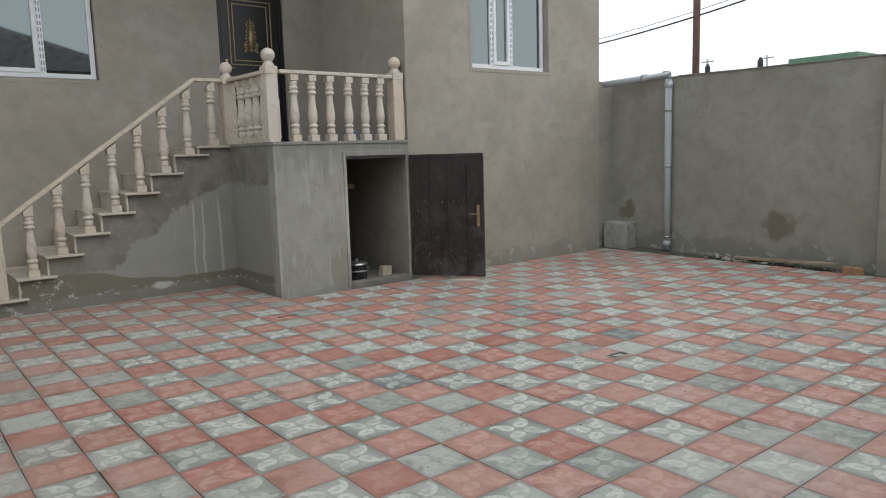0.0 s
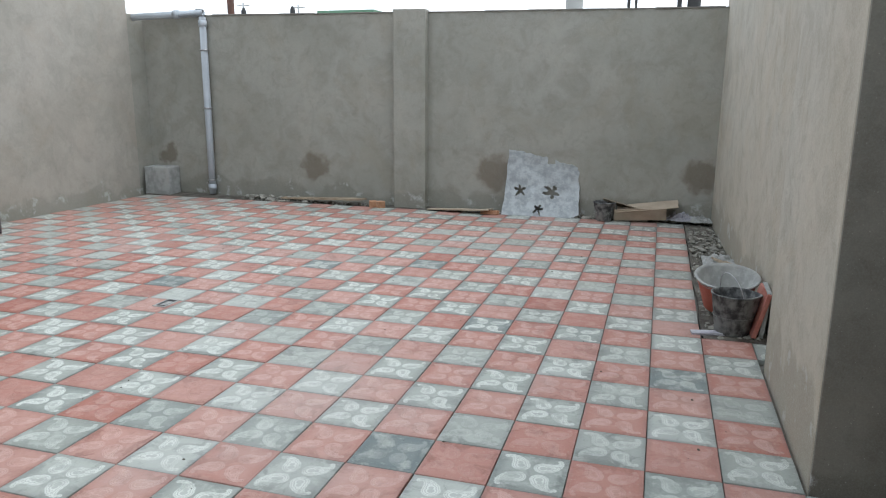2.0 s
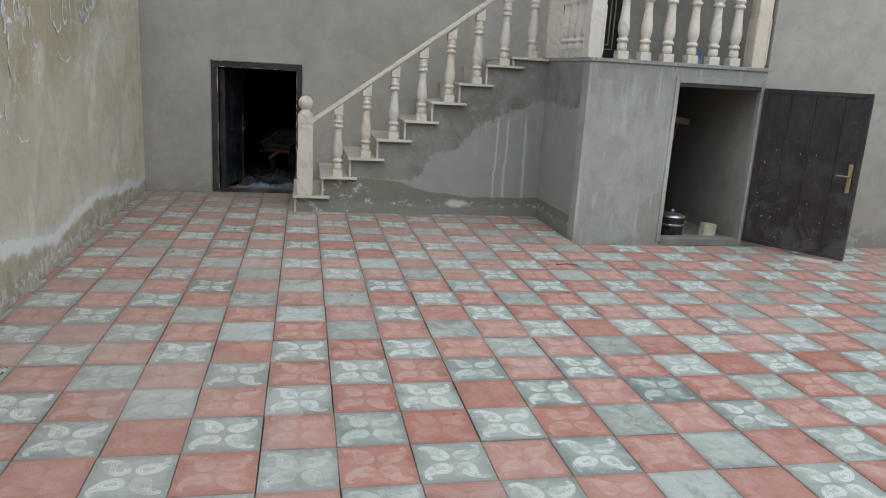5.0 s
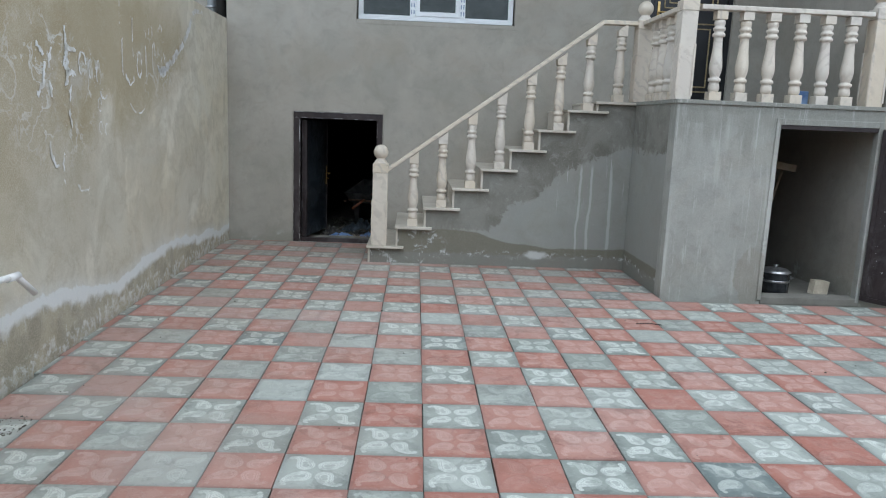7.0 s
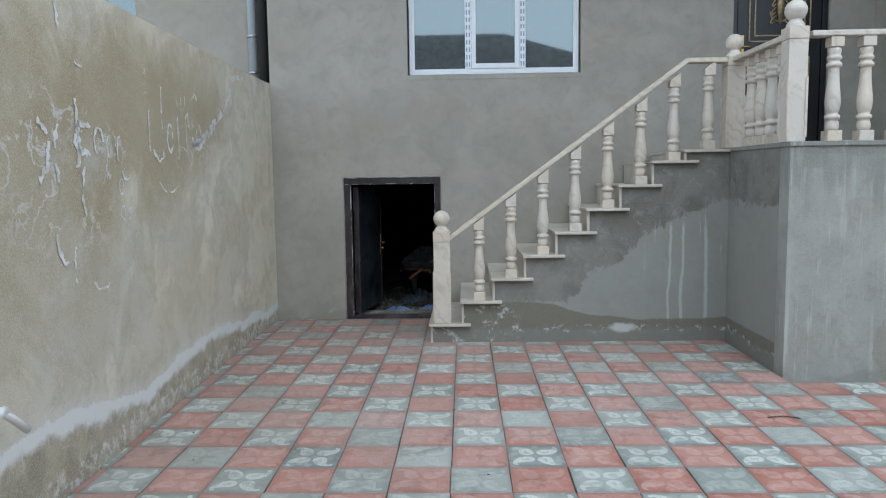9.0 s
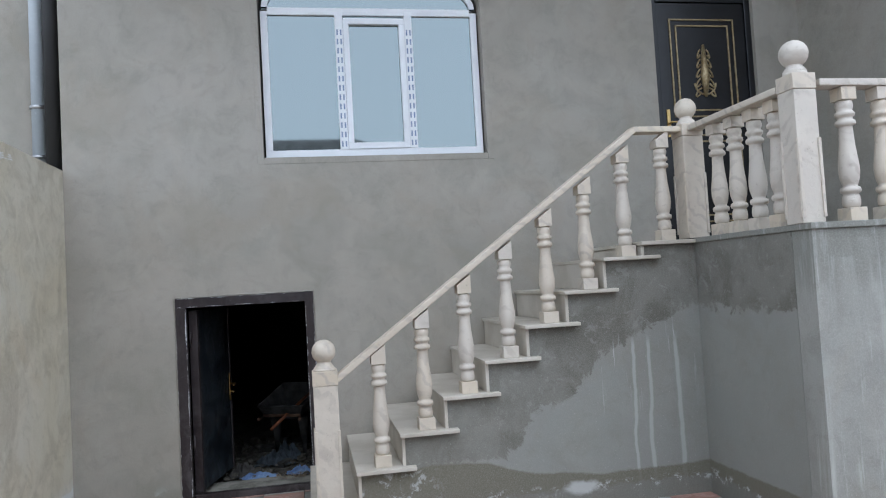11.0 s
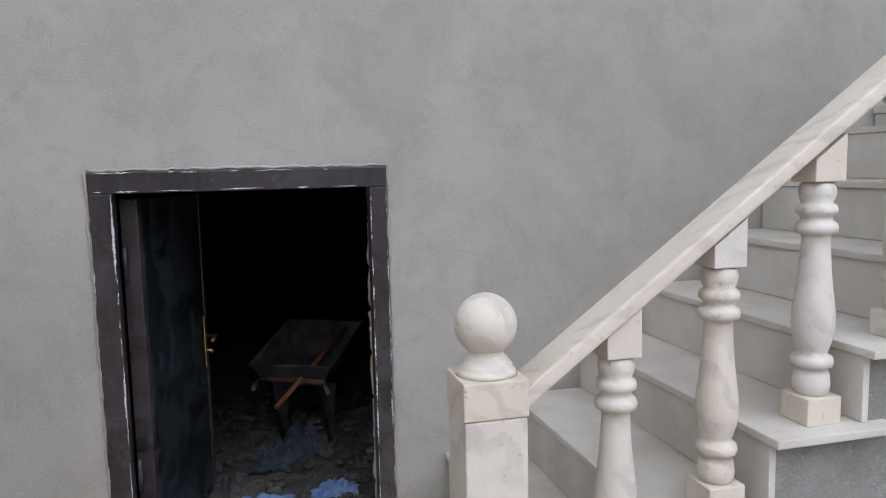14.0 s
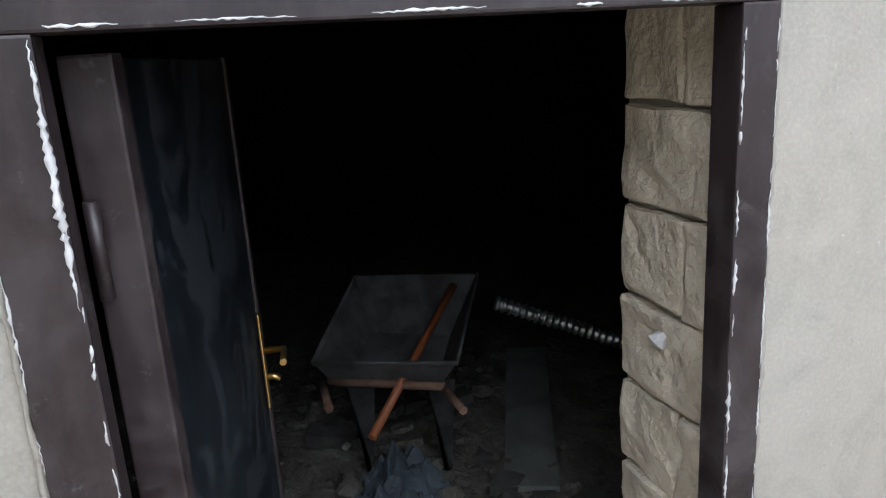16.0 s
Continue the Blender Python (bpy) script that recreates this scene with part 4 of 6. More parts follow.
for s in (-1, 1):
    for k in range(5):
        a0 = [(0.48 + s * (0.02 + 0.075 * math.sin(t) * (1 - 0.12 * k)), 0.006, 1.32 + 0.085 * k + 0.04 * math.cos(t * 1.6)) for t in np.linspace(0.2, 2.8, 8)]
        tube(em, a0, 0.008, 6)
tube(em, [(0.48, 0.004, 1.28), (0.48, 0.0, 1.45), (0.48, 0.004, 1.74)], 0.02, 8, radii=[0.012, 0.04, 0.012])
tube(em, [(0.48 + 0.10 * math.cos(t), 0.006, 1.40 + 0.10 * math.sin(t)) for t in np.linspace(math.pi, 2 * math.pi, 12)], 0.009, 6)
part("emblem", em, GILT, lf, "worn gilt scroll emblem")
part("door_handle", tube(cub(0.095, 0.125, -0.002, 0.012, 0.93, 1.17, 0.003), [(0.11, 0.0, 1.05), (0.11, -0.05, 1.05), (0.20, -0.05, 1.05)], 0.009), BRASS, lf)
part("pane", cub(0.056, 0.904, 0.04, 0.048, 2.171, 2.949), GLASS, d)
gr = bmesh.new()
for k in range(6):
    tube(gr, [(0.14 + 0.136 * k, 0.028, 2.171), (0.14 + 0.136 * k, 0.028, 2.949)], 0.007, 6)
for k in range(5):
    for s in (-1, 1):
        tube(gr, [(0.208 + 0.136 * k + s * 0.045 * math.sin(t), 0.026, 2.40 + 0.12 * t / 3 + 0.02 * math.cos(2 * t)) for t in np.linspace(0, 3, 8)], 0.005, 5)
part("grille", gr, GILT, d)
part("rope_trim", tube(bmesh.new(), [(-0.006, -0.004, z) for z in np.linspace(0, 3.0, 60)], 0.012, 6, radii=[0.010 + 0.004 * (k % 2) for k in range(60)]), GILT, d)

# ---- basement door ----
d = tagged(new("door_2"), kind="structure")
d.matrix_basis = pose(0.752, -0.004, 0.0)
fr = bmesh.new()
W = 1.013
for q in ((-0.008, 0.068, -0.03, 1.425), (W - 0.075, W - 0.010, -0.03, 1.425), (-0.008, W - 0.010, 1.425, 1.498)):
    cuboid(fr, q[0], q[1], -0.012, 0.05, q[2], q[3], 0.004)
cuboid(fr, 0.075, W - 0.075, 0.0, 0.06, -0.034, 0.045, 0.004)
part("door_frame", fr, DARKPAINT, d)
ch = bmesh.new()
rnd = random.Random(5)


def scratch(a, b, w):
    """An uneven flake of bare primer along the frame's inner edge."""
    n = max(2, int(math.dist(a, b) / 0.006))
    pts = [(a[0] + (b[0] - a[0]) * k / n + rnd.uniform(-0.0012, 0.0012), -0.0122, a[1] + (b[1] - a[1]) * k / n + rnd.uniform(-0.0012, 0.0012)) for k in range(n + 1)]
    tube(ch, pts, w, 5, radii=[max(0.0004, w * rnd.uniform(0.2, 1.3) * math.sin(math.pi * (k + 0.6) / (n + 1.2))) for k in range(n + 1)])


for side in (0.064, W - 0.070, -0.006, W - 0.013):
    z = 0.03
    while z < 1.38:
        L = 0.015 + 0.17 * rnd.random() ** 2
        scratch((side, z), (side + rnd.uniform(-0.002, 0.002), min(1.40, z + L)), rnd.uniform(0.0012, 0.0042) * (0.6 if side in (-0.006, W - 0.013) else 1))
        z += L + rnd.uniform(0.0, 0.07)
for zz in (1.431, 1.494):
    x = 0.01
    while x < W - 0.16:
        L = 0.015 + 0.13 * rnd.random() ** 2
        scratch((x, zz), (x + L, zz + rnd.uniform(-0.002, 0.002)), rnd.uniform(0.001, 0.0032))
        x += L + rnd.uniform(0.01, 0.12)
scratch((0.062, 1.13), (0.063, 1.42), 0.0065)
scratch((0.064, 0.62), (0.062, 0.78), 0.004)
part("paint_chips", ch, CHIP, d)
bead = bmesh.new()
for (xa, za), (xb, zb) in (((-0.013, -0.02), (-0.013, 1.502)), ((-0.013, 1.504), (W - 0.004, 1.504)), ((W - 0.003, 1.502), (W - 0.003, 0.0))):
    n = 60
    pts = [(xa + (xb - xa) * k / n + rnd.uniform(-0.004, 0.004), 0.0, za + (zb - za) * k / n + rnd.uniform(-0.004, 0.004)) for k in range(n + 1)]
    tube(bead, pts, 0.006, 6, radii=[rnd.uniform(0.003, 0.008) for _ in pts])
part("plaster_bead", bead, P_HOUSE, d, "rough plaster bead")
ang = 78.0
lf = part("door_leaf", cub(0.0, 0.735, -0.028, 0.022, 0.05, 1.40, 0.004), NAVY, d, "dusty blue-black open door leaf", place=pose(0.10, 0.075, 0, 0, 0, ang))
st = bmesh.new()
cuboid(st, -0.005, 0.035, -0.034, 0.028, 0.045, 1.405, 0.004)
cuboid(st, 0.715, 0.745, -0.034, 0.028, 0.045, 1.405, 0.004)
part("stile", st, DARKPAINT, lf)
hd = bmesh.new()
cuboid(hd, 0.672, 0.697, -0.041, -0.0345, 0.615, 0.845, 0.003)
tube(hd, [(0.685, -0.036, 0.755), (0.685, -0.085, 0.755), (0.615, -0.09, 0.75)], 0.008)
tube(hd, [(0.685, -0.036, 0.69), (0.685, -0.055, 0.69), (0.685, -0.07, 0.683)], 0.008)
part("door_handle", hd, BRASS, lf, "brass handle on a long plate")
hg = bmesh.new()
for z in (0.35, 1.12):
    tube(hg, [(0.083, 0.055, z), (0.083, 0.055, z + 0.12)], 0.009)
part("hinge", hg, DARKPAINT, d)

# stone jamb of the opening, block by block
rnd = random.Random(21)
jamb = tagged(new("jamb_stones"), "rough cut pale limestone blocks of the door jamb", kind="structure")
jamb.matrix_basis = pose(1.728, 0.055, 0)
for k in range(8):
    z0 = -0.03 + 0.187 * k
    cuts = [(0.0, 0.292)] if k % 2 == 0 else [(0.0, 0.10), (0.106, 0.292)]
    for a, b in cuts:
        bm = bmesh.new()
        p = rnd.uniform(0.0, 0.005)
        cuboid(bm, 0.0 - p, 0.09, a, b, z0, z0 + 0.178 + rnd.uniform(-0.003, 0.004), 0.012)
        bmesh.ops.subdivide_edges(bm, edges=[e for e in bm.edges if e.calc_length() > 0.08], cuts=4, use_grid_fill=True)
        for v in bm.verts:
            v.co += Vector((noise.noise(v.co * 12 + Vector((k, 0, 0))) * 0.014 + noise.noise(v.co * 34 + Vector((k, 4, 0))) * 0.005, noise.noise(v.co * 12) * 0.008, noise.noise(v.co * 9 + Vector((0, k, 0))) * 0.013))
        part("stone", bm, BLOCK, jamb)

fleck = bmesh.new()
rock(fleck, (-0.006, 0.15, 0.845), 0.02, random.Random(3), 1.0)
part("plaster_fleck", fleck, CHIP, jamb, "white dab of plaster")

# ---- store door, swung open ----
hx, hy, fx, fy = 6.135, LY - 0.02, 6.645, -3.105
turn = math.degrees(math.atan2(fy - hy, fx - hx))
L = math.hypot(fx - hx, fy - hy)
sd = tagged(new("door_3"), "dark brown sheet-metal store door standing open", kind="structure")
sd.matrix_basis = pose(hx, hy, 0.03, 0, 0, turn)
part("panel", cub(0.03, L - 0.03, -0.012, 0.012, 0.03, 1.47, 0.0), DARKPAINT, sd)
fr = bmesh.new()
for q in ((0, 0.04, 0, 1.50), (L - 0.04, L, 0, 1.50), (0.04, L - 0.04, 0, 0.04), (0.04, L - 0.04, 1.46, 1.50), (L / 2 - 0.012, L / 2 + 0.012, 0.04, 1.46), (L * 0.27, L * 0.27 + 0.008, 0.04, 1.46), (L * 0.77, L * 0.77 + 0.008, 0.04, 1.46)):
    cuboid(fr, q[0], q[1], -0.022, 0.022, q[2], q[3], 0.004)
part("door_rails", fr, DARKPAINT, sd)
hd = bmesh.new()
for s in (-1, 1):
    cuboid(hd, L - 0.085, L - 0.05, s * 0.022 - 0.006, s * 0.022 + 0.006, 0.62, 0.88, 0.003)
    tube(hd, [(L - 0.067, s * 0.02, 0.77), (L - 0.067, s * 0.07, 0.77), (L - 0.17, s * 0.075, 0.77)], 0.008)
part("door_handle", hd, GILT, sd, "worn brass handle")
sp = bmesh.new()
rnd = random.Random(12)
for k in range(46):
    x, z = rnd.uniform(0.05, L - 0.05), rnd.betavariate(1, 2) * 1.35 + 0.06
    s = rnd.uniform(0.002, 0.005)
    cuboid(sp, x, x + s, -0.0135, -0.0115, z, z + s * rnd.uniform(1, 3))
part("paint_spots", sp, CHIP, sd)
fr = bmesh.new()
for q in ((5.200, 5.24, LY - 0.012, 0.0, 1.588), (LXR - 0.045, LXR - 0.004, LY - 0.012, 0.0, 1.588)):
    cuboid(fr, q[0], q[1], q[2], LY + 0.06, q[3], q[4], 0.004)
cuboid(fr, 5.24, LXR - 0.045, LY - 0.012, LY + 0.06, 1.536, 1.588, 0.004)
structure("door_frame_store", fr, P_BLOCK)
structure("lintel_bar", cub(5.242, LXR - 0.047, LY - 0.006, LY + 0.05, 1.50, 1.5345, 0.003), DARKPAINT)

# ---- yard walls ----
def skewed(name, pts, z0, z1, mat, bulge=0.0):
    bm = bmesh.new()
    lo = [bm.verts.new((x, y, z0)) for x, y in pts]
    hi = [bm.verts.new((x, y, z1)) for x, y in pts]
    n = len(pts)
    for i in range(n):
        bm.faces.new((lo[i], lo[(i + 1) % n], hi[(i + 1) % n], hi[i]))
    bm.faces.new(hi)
    bm.faces.new(lo[::-1])
    bmesh.ops.recalc_face_normals(bm, faces=bm.faces)
    return structure(name, bm, mat)


FALL = lambda y: 2.545 + 0.0115 * (y + 2.3)     # the east wall's top falls gently to the south


def sloped(name, bm, mat, base, lift=0.0):
    for v in bm.verts:
        if v.co.z > base:
            v.co.z += FALL(v.co.y) - 2.6 + lift
    return structure(name, bm, mat)


bm = bmesh.new()
for a, b in zip(np.linspace(LY, -10.8, 13), np.linspace(LY, -10.8, 13)[1:]):
    q = [bm.verts.new((x, y, z)) for z in (-0.25, 2.585) for x, y in ((EAST(a), a), (EAST(a) + 0.25, a), (EAST(b) + 0.25, b), (EAST(b), b))]
    for idx in ((0, 1, 2, 3), (7, 6, 5, 4), (0, 3, 7, 4), (1, 5, 6, 2)):
        bm.faces.new([q[i] for i in idx])
bmesh.ops.remove_doubles(bm, verts=bm.verts, dist=1e-5)
bmesh.ops.recalc_face_normals(bm, faces=bm.faces)
sloped("wall_east", bm, P_EAST, 1.0)
rnd = random.Random(41)
bm = bmesh.new()
y = -10.6
while y < LY - 0.35:
    b = min(y + rnd.uniform(0.25, 0.6), LY - 0.3)
    cuboid(bm, EAST(y) - 0.006, EAST(y) + 0.24, y, b - 0.004, 2.586, 2.594 + rnd.uniform(0.0, 0.012), 0.003)
    y = b
sloped("wall_coping", bm, BED, 1.0)
sloped("pilaster", cub(EAST(-6.3) - 0.14, EAST(-6.3) + 0.02, -6.70, -6.27, -0.25, 2.62, 0.008), P_EAST, 1.0)
skewed("wall_west", ((0, 0), (0.0, -0.9), (0.245, -11.0), (-0.02, -11.0), (-0.25, -0.2), (-0.25, 0)), -0.25, 2.48, P_WEST)
YS = -10.37
skewed("wall_south", ((5.0, -10.385), (10.0, -10.25), (10.0, -10.7), (5.0, -10.7)), -0.25, 3.0, P_SOUTH)
structure("pier", cub(3.765, 5.09, -10.72, -10.262, -0.25, 3.0, 0.012), P_SOUTH)
# Thin skin on the west face: grey render with shade in its colour.
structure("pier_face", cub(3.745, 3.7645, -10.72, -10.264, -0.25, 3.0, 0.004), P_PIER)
structure("wall_south_west", cub(-0.1, 0.35, -10.9, -10.62, -0.25, 3.0), P_SOUTH)
structure("lintel_south", cub(0.35, 3.74, -11.0, -10.66, 2.6, 3.0), P_SOUTH)

gate = tagged(new("gate"), "black painted sheet-steel yard gate, closed", kind="structure")
gate.matrix_basis = pose(0.42, -10.66, 0)
part("gate_frame", cuboid(cuboid(cub(0, 0.06, -0.05, 0.03, -0.03, 2.58, 0.006), 3.26, 3.32, -0.05, 0.03, -0.03, 2.58, 0.006), 0.06, 3.26, -0.05, 0.03, 2.52, 2.58, 0.006), BLACKPAINT, gate)
for a, b in ((0.07, 1.65), (1.67, 3.25)):
    part("gate_leaf", cub(a, b, -0.03, -0.012, 0.02, 2.5, 0.003), BLACKPAINT, gate)
    g = bmesh.new()
    for q in ((a, a + 0.05, 0.02, 2.5), (b - 0.05, b, 0.02, 2.5)):
        cuboid(g, q[0], q[1], -0.0115, 0.012, q[2], q[3], 0.004)
    part("gate_bar", g, BLACKPAINT, gate)
g = bmesh.new()
rnd = random.Random(4)
for k in range(26):
    x, z = rnd.uniform(2.98, 3.06), rnd.uniform(0.42, 0.52)
    cuboid(g, x, x + 0.003, -0.0118, -0.0095, z, z + rnd.uniform(0.01, 0.04), m=Matrix.Rotation(0, 4, "Y"))
for k in range(40):
    z = rnd.uniform(0.1, 2.3)
    cuboid(g, 3.268, 3.2705, 0.0295, 0.0315, z, z + rnd.uniform(0.005, 0.05))
part("scratches", g, CHIP, gate)
part("latch_stub", tube(bmesh.new(), [(3.14, -0.01, 0.29), (3.14, 0.03, 0.29)], 0.012), STEEL, gate)
structure("gate_sill", cub(0.36, 3.74, -10.70, -10.60, -0.034, 0.012, 0.004), CEMENT)

# marks of salt and chalk on the west wall, following its curve of damp
bm = bmesh.new()
rnd = random.Random(17)
WX = lambda y: 0.0035 + max(0.0, -(y + 0.9)) * 0.2425 / 10.0


def ribbon(pts, widths):
    """A flat, ragged and broken run of chalk lying on the wall's face."""
    fine = []
    for (a, wa), (b, wb) in zip(zip(pts, widths), zip(pts[1:], widths[1:])):
        n = max(1, int(math.dist(a, b) / 0.012))
        fine += [((a[0] + (b[0] - a[0]) * k / n, a[1] + (b[1] - a[1]) * k / n), wa + (wb - wa) * k / n) for k in range(n)]
    last = None
    for k, ((y, z), w) in enumerate(fine[:-1]):
        (y2, z2), _ = fine[k + 1]
        L = math.hypot(y2 - y, z2 - z) or 1.0
        ny, nz = -(z2 - z) / L, (y2 - y) / L
        q = noise.noise(Vector((y * 14, z * 14, 3)))
        if q < -0.30:
            last = None
            continue
        up, dn = w * rnd.uniform(0.15, 1.0) * (1 + q), w * rnd.uniform(0.15, 1.0) * (1 + q)
        pair = [bm.verts.new((WX(yy) + 0.0012, yy, zz)) for yy, zz in ((y + ny * up, z + nz * up), (y - ny * dn, z - nz * dn))]
        if last:
            bm.faces.new((last[0], pair[0], pair[1], last[1]))
        last = pair
    for _ in range(int(len(fine) * 0.9)):
        (y, z), w = rnd.choice(fine)
        y, z, r = y + rnd.gauss(0, w * 2.2), z + rnd.gauss(0, w * 2.2), rnd.uniform(0.0008, 0.0035)
        c = [bm.verts.new((WX(y) + 0.0016, y + r * rnd.uniform(0.5, 1.5) * math.cos(a), z + r * rnd.uniform(0.5, 1.8) * math.sin(a))) for a in (0, 1.3, 2.5, 3.7, 5.0)]
        bm.faces.new(c)


def stroke(cy, cz, ry, rz, a0, a1, r):
    pts = []
    for t in np.linspace(a0, a1, 14):
        wob = 1 + 0.25 * noise.noise(Vector((cy * 9 + t * 2, cz * 7, t)))
        pts.append((cy + ry * wob * math.cos(t), cz + rz * wob * math.sin(t)))
    ribbon(pts, [r * 1.25] * len(pts))


for cy, cz, ry, rz, a0, a1, r in ((-3.90, 1.72, 0.09, 0.08, 0.6, 5.6, 0.014), (-3.75, 1.71, 0.05, 0.075, 0, 6.2, 0.008), (-3.61, 1.69, 0.05, 0.07, 0, 6.2, 0.007),
                                  (-3.50, 1.66, 0.04, 0.10, 1.6, 4.6, 0.008), (-3.43, 1.56, 0.06, 0.05, 3.2, 6.2, 0.008), (-3.51, 1.47, 0.025, 0.045, 0, 6.2, 0.006), (-3.51, 1.32, 0.025, 0.04, 0, 6.2, 0.006),
                                  (-3.41, 1.31, 0.03, 0.04, 1.2, 5.2, 0.006), (-3.11, 2.08, 0.012, 0.10, 0.5, 4.2, 0.007), (-3.07, 1.80, 0.02, 0.14, 1.5, 4.7, 0.008), (-2.94, 1.70, 0.08, 0.07, 3.2, 6.3, 0.010),
                                  (-2.86, 1.95, 0.02, 0.15, 1.6, 4.5, 0.007), (-2.75, 1.78, 0.05, 0.09, 0, 6.2, 0.009), (-2.59, 1.85, 0.015, 0.18, 1.5, 4.7, 0.008), (-2.49, 2.02, 0.04, 0.10, 0, 3.4, 0.008),
                                  (-2.42, 1.85, 0.03, 0.12, 0.2, 6.0, 0.008), (-2.25, 2.00, 0.06, 0.12, 0.3, 2.9, 0.008), (-2.19, 1.82, 0.05, 0.09, 0, 6.2, 0.008), (-2.79, 1.50, 0.18, 0.07, 3.3, 6.0, 0.006),
                                  (-4.37, 1.65, 0.12, 0.14, -1.3, 1.4, 0.017), (-4.14, 1.62, 0.05, 0.16, 1.6, 4.4, 0.013), (-4.00, 1.75, 0.04, 0.18, -1.4, 1.2, 0.016), (-3.90, 1.43, 0.05, 0.14, 1.3, 4.4, 0.010),
                                  (-4.14, 1.22, 0.08, 0.10, 2.8, 5.8, 0.010), (-4.05, 1.08, 0.02, 0.10, 1.5, 4.7, 0.009), (-3.80, 0.98, 0.09, 0.05, 3.2, 6.2, 0.007), (-3.91, 2.10, 0.05, 0.02, 3.4, 6, 0.007),
                                  (-4.08, 2.30, 0.02, 0.07, 1.5, 4.8, 0.014)):
    stroke(cy, cz, ry, rz, a0, a1, r * 1.15)
# the curved white run up to the wall's top
run = [(-0.95, 2.42), (-1.20, 2.40), (-1.32, 2.35), (-1.42, 2.21), (-1.66, 2.03), (-1.85, 1.94), (-2.0, 1.86), (-2.15, 1.80), (-2.28, 1.76), (-2.36, 1.82)]
for k in range(3):
    ribbon([(y + 0.012 * k, z - 0.012 * k) for y, z in run], [0.004, 0.008, 0.012, 0.014, 0.018, 0.026, 0.032, 0.032, 0.024, 0.010])
structure("salt_marks", bm, plain("chalky_salt", (0.58, 0.57, 0.52), (0.74, 0.74, 0.72), 12, 0.95, bump=0.3, lo=0.42, hi=0.55))


# ---- pipes ----
def pipe_thing(name, label, cat, pts, r, mat, clamps=(), joints=()):
    t = thing(name, pts[0], label, cat)
    inv = Matrix.Translation(-Vector(pts[0]))
    part("pipe", tube(bmesh.new(), pts, r, 14), mat, t, place=inv)
    for p, d in joints:
        p, d = Vector(p), Vector(d)
        part("socket", tube(bmesh.new(), [p - d * 0.04, p + d * 0.04], r * 1.22, 14), mat, t, place=inv)
    for p in clamps:
        part("clamp", tube(bmesh.new(), [(p[0], p[1], p[2] - 0.012), (p[0], p[1], p[2] + 0.012)], r * 1.25, 12), STEEL, t, place=inv)
    return t


px, py = 10.0, -3.38
pipe_thing("downpipe", "light grey plastic downpipe fixed to the yard wall", "downpipe",
           [(XH + 0.06, LY - 0.05, 2.50), (9.93, -2.8, 2.525), (px, -3.4, 2.55), (px, py + 0.08, 2.565), (px, py + 0.02, 2.55), (px, py, 2.49), (px, py, 1.2), (px, py, 0.02)], 0.048, PIPE,
           clamps=((px, py, 1.25), (px, py, 2.05), (px, py, 0.22)), joints=(((px, py, 2.41), (0, 0, 1)), ((px, py, 0.12), (0, 0, 1)), ((9.95, -3.0, 2.535), (0.1, -1, 0.04))))
vy = -5.3
tap = pipe_thing("water_pipe", "white plastic water pipe with a blue valve on the yard wall", "water pipe",
                 [(0.185, vy, 0.0), (0.185, vy, 0.60), (0.19, vy + 0.01, 0.635), (0.21, vy + 0.03, 0.645), (0.24, vy + 0.30, 0.64), (0.25, vy + 0.36, 0.63), (0.275, vy + 0.46, 0.53)], 0.0165, WHITEPIPE,
                 clamps=((0.185, vy, 0.50), (0.185, vy, 0.22)), joints=(((0.185, vy, 0.60), (0, 0, 1)), ((0.245, vy + 0.33, 0.637), (0.1, 1, 0)), ((0.224, vy + 0.16, 0.643), (0.1, 1, 0))))
vb = bmesh.new()
bmesh.ops.create_uvsphere(vb, u_segments=12, v_segments=8, radius=0.028)
part("valve_body", vb, WHITEPIPE, tap, place=Matrix.Translation((0.039, 0.16, 0.643)))
vh = tube(bmesh.new(), [(0, 0, 0.02), (0, 0, 0.055)], 0.009)
cuboid(vh, -0.012, 0.012, -0.045, 0.035, 0.05, 0.066, 0.005)
part("valve_lever", vh, BLUE, tap, "blue plastic lever", place=Matrix.Translation((0.039, 0.16, 0.643)))
pipe_thing("downpipe", "grey downpipe beside a dark gap on the neighbouring wall", "downpipe", [(-0.22, 0.22, 2.3), (-0.22, 0.22, 5.5)], 0.05, PIPE, clamps=((-0.22, 0.22, 2.62), (-0.22, 0.22, 3.0)))
# Added black rod, no real pipe: it fills the gap with shade.
pipe_thing("dark_pipe", "black rod standing for the shade in the gap between two houses", "pipe", [(-0.085, 0.10, 2.3), (-0.085, 0.10, 5.5)], 0.052, WIREM)
structure("wall_neighbour", cub(-1.5, -0.15, 0.3, 3.0, -0.3, 5.5), P_HOUSE)
# Stands for the neighbour's window: one whole block of mirroring glass.
structure("wall_neighbour_far", cub(-6.0, -1.503, 0.9, 3.0, -0.3, 5.5), GLASS)

# ---- things along the east wall ----
rnd = random.Random(31)
solid("concrete_stub", cuboid(bmesh.new(), -0.15, 0.12, -0.22, 0.2, -0.03, 0.40, 0.02), CEMENT, (EAST(-2.5) - 0.14, -2.55, 0), "low grey cement block in the corner of the yard", "concrete block")


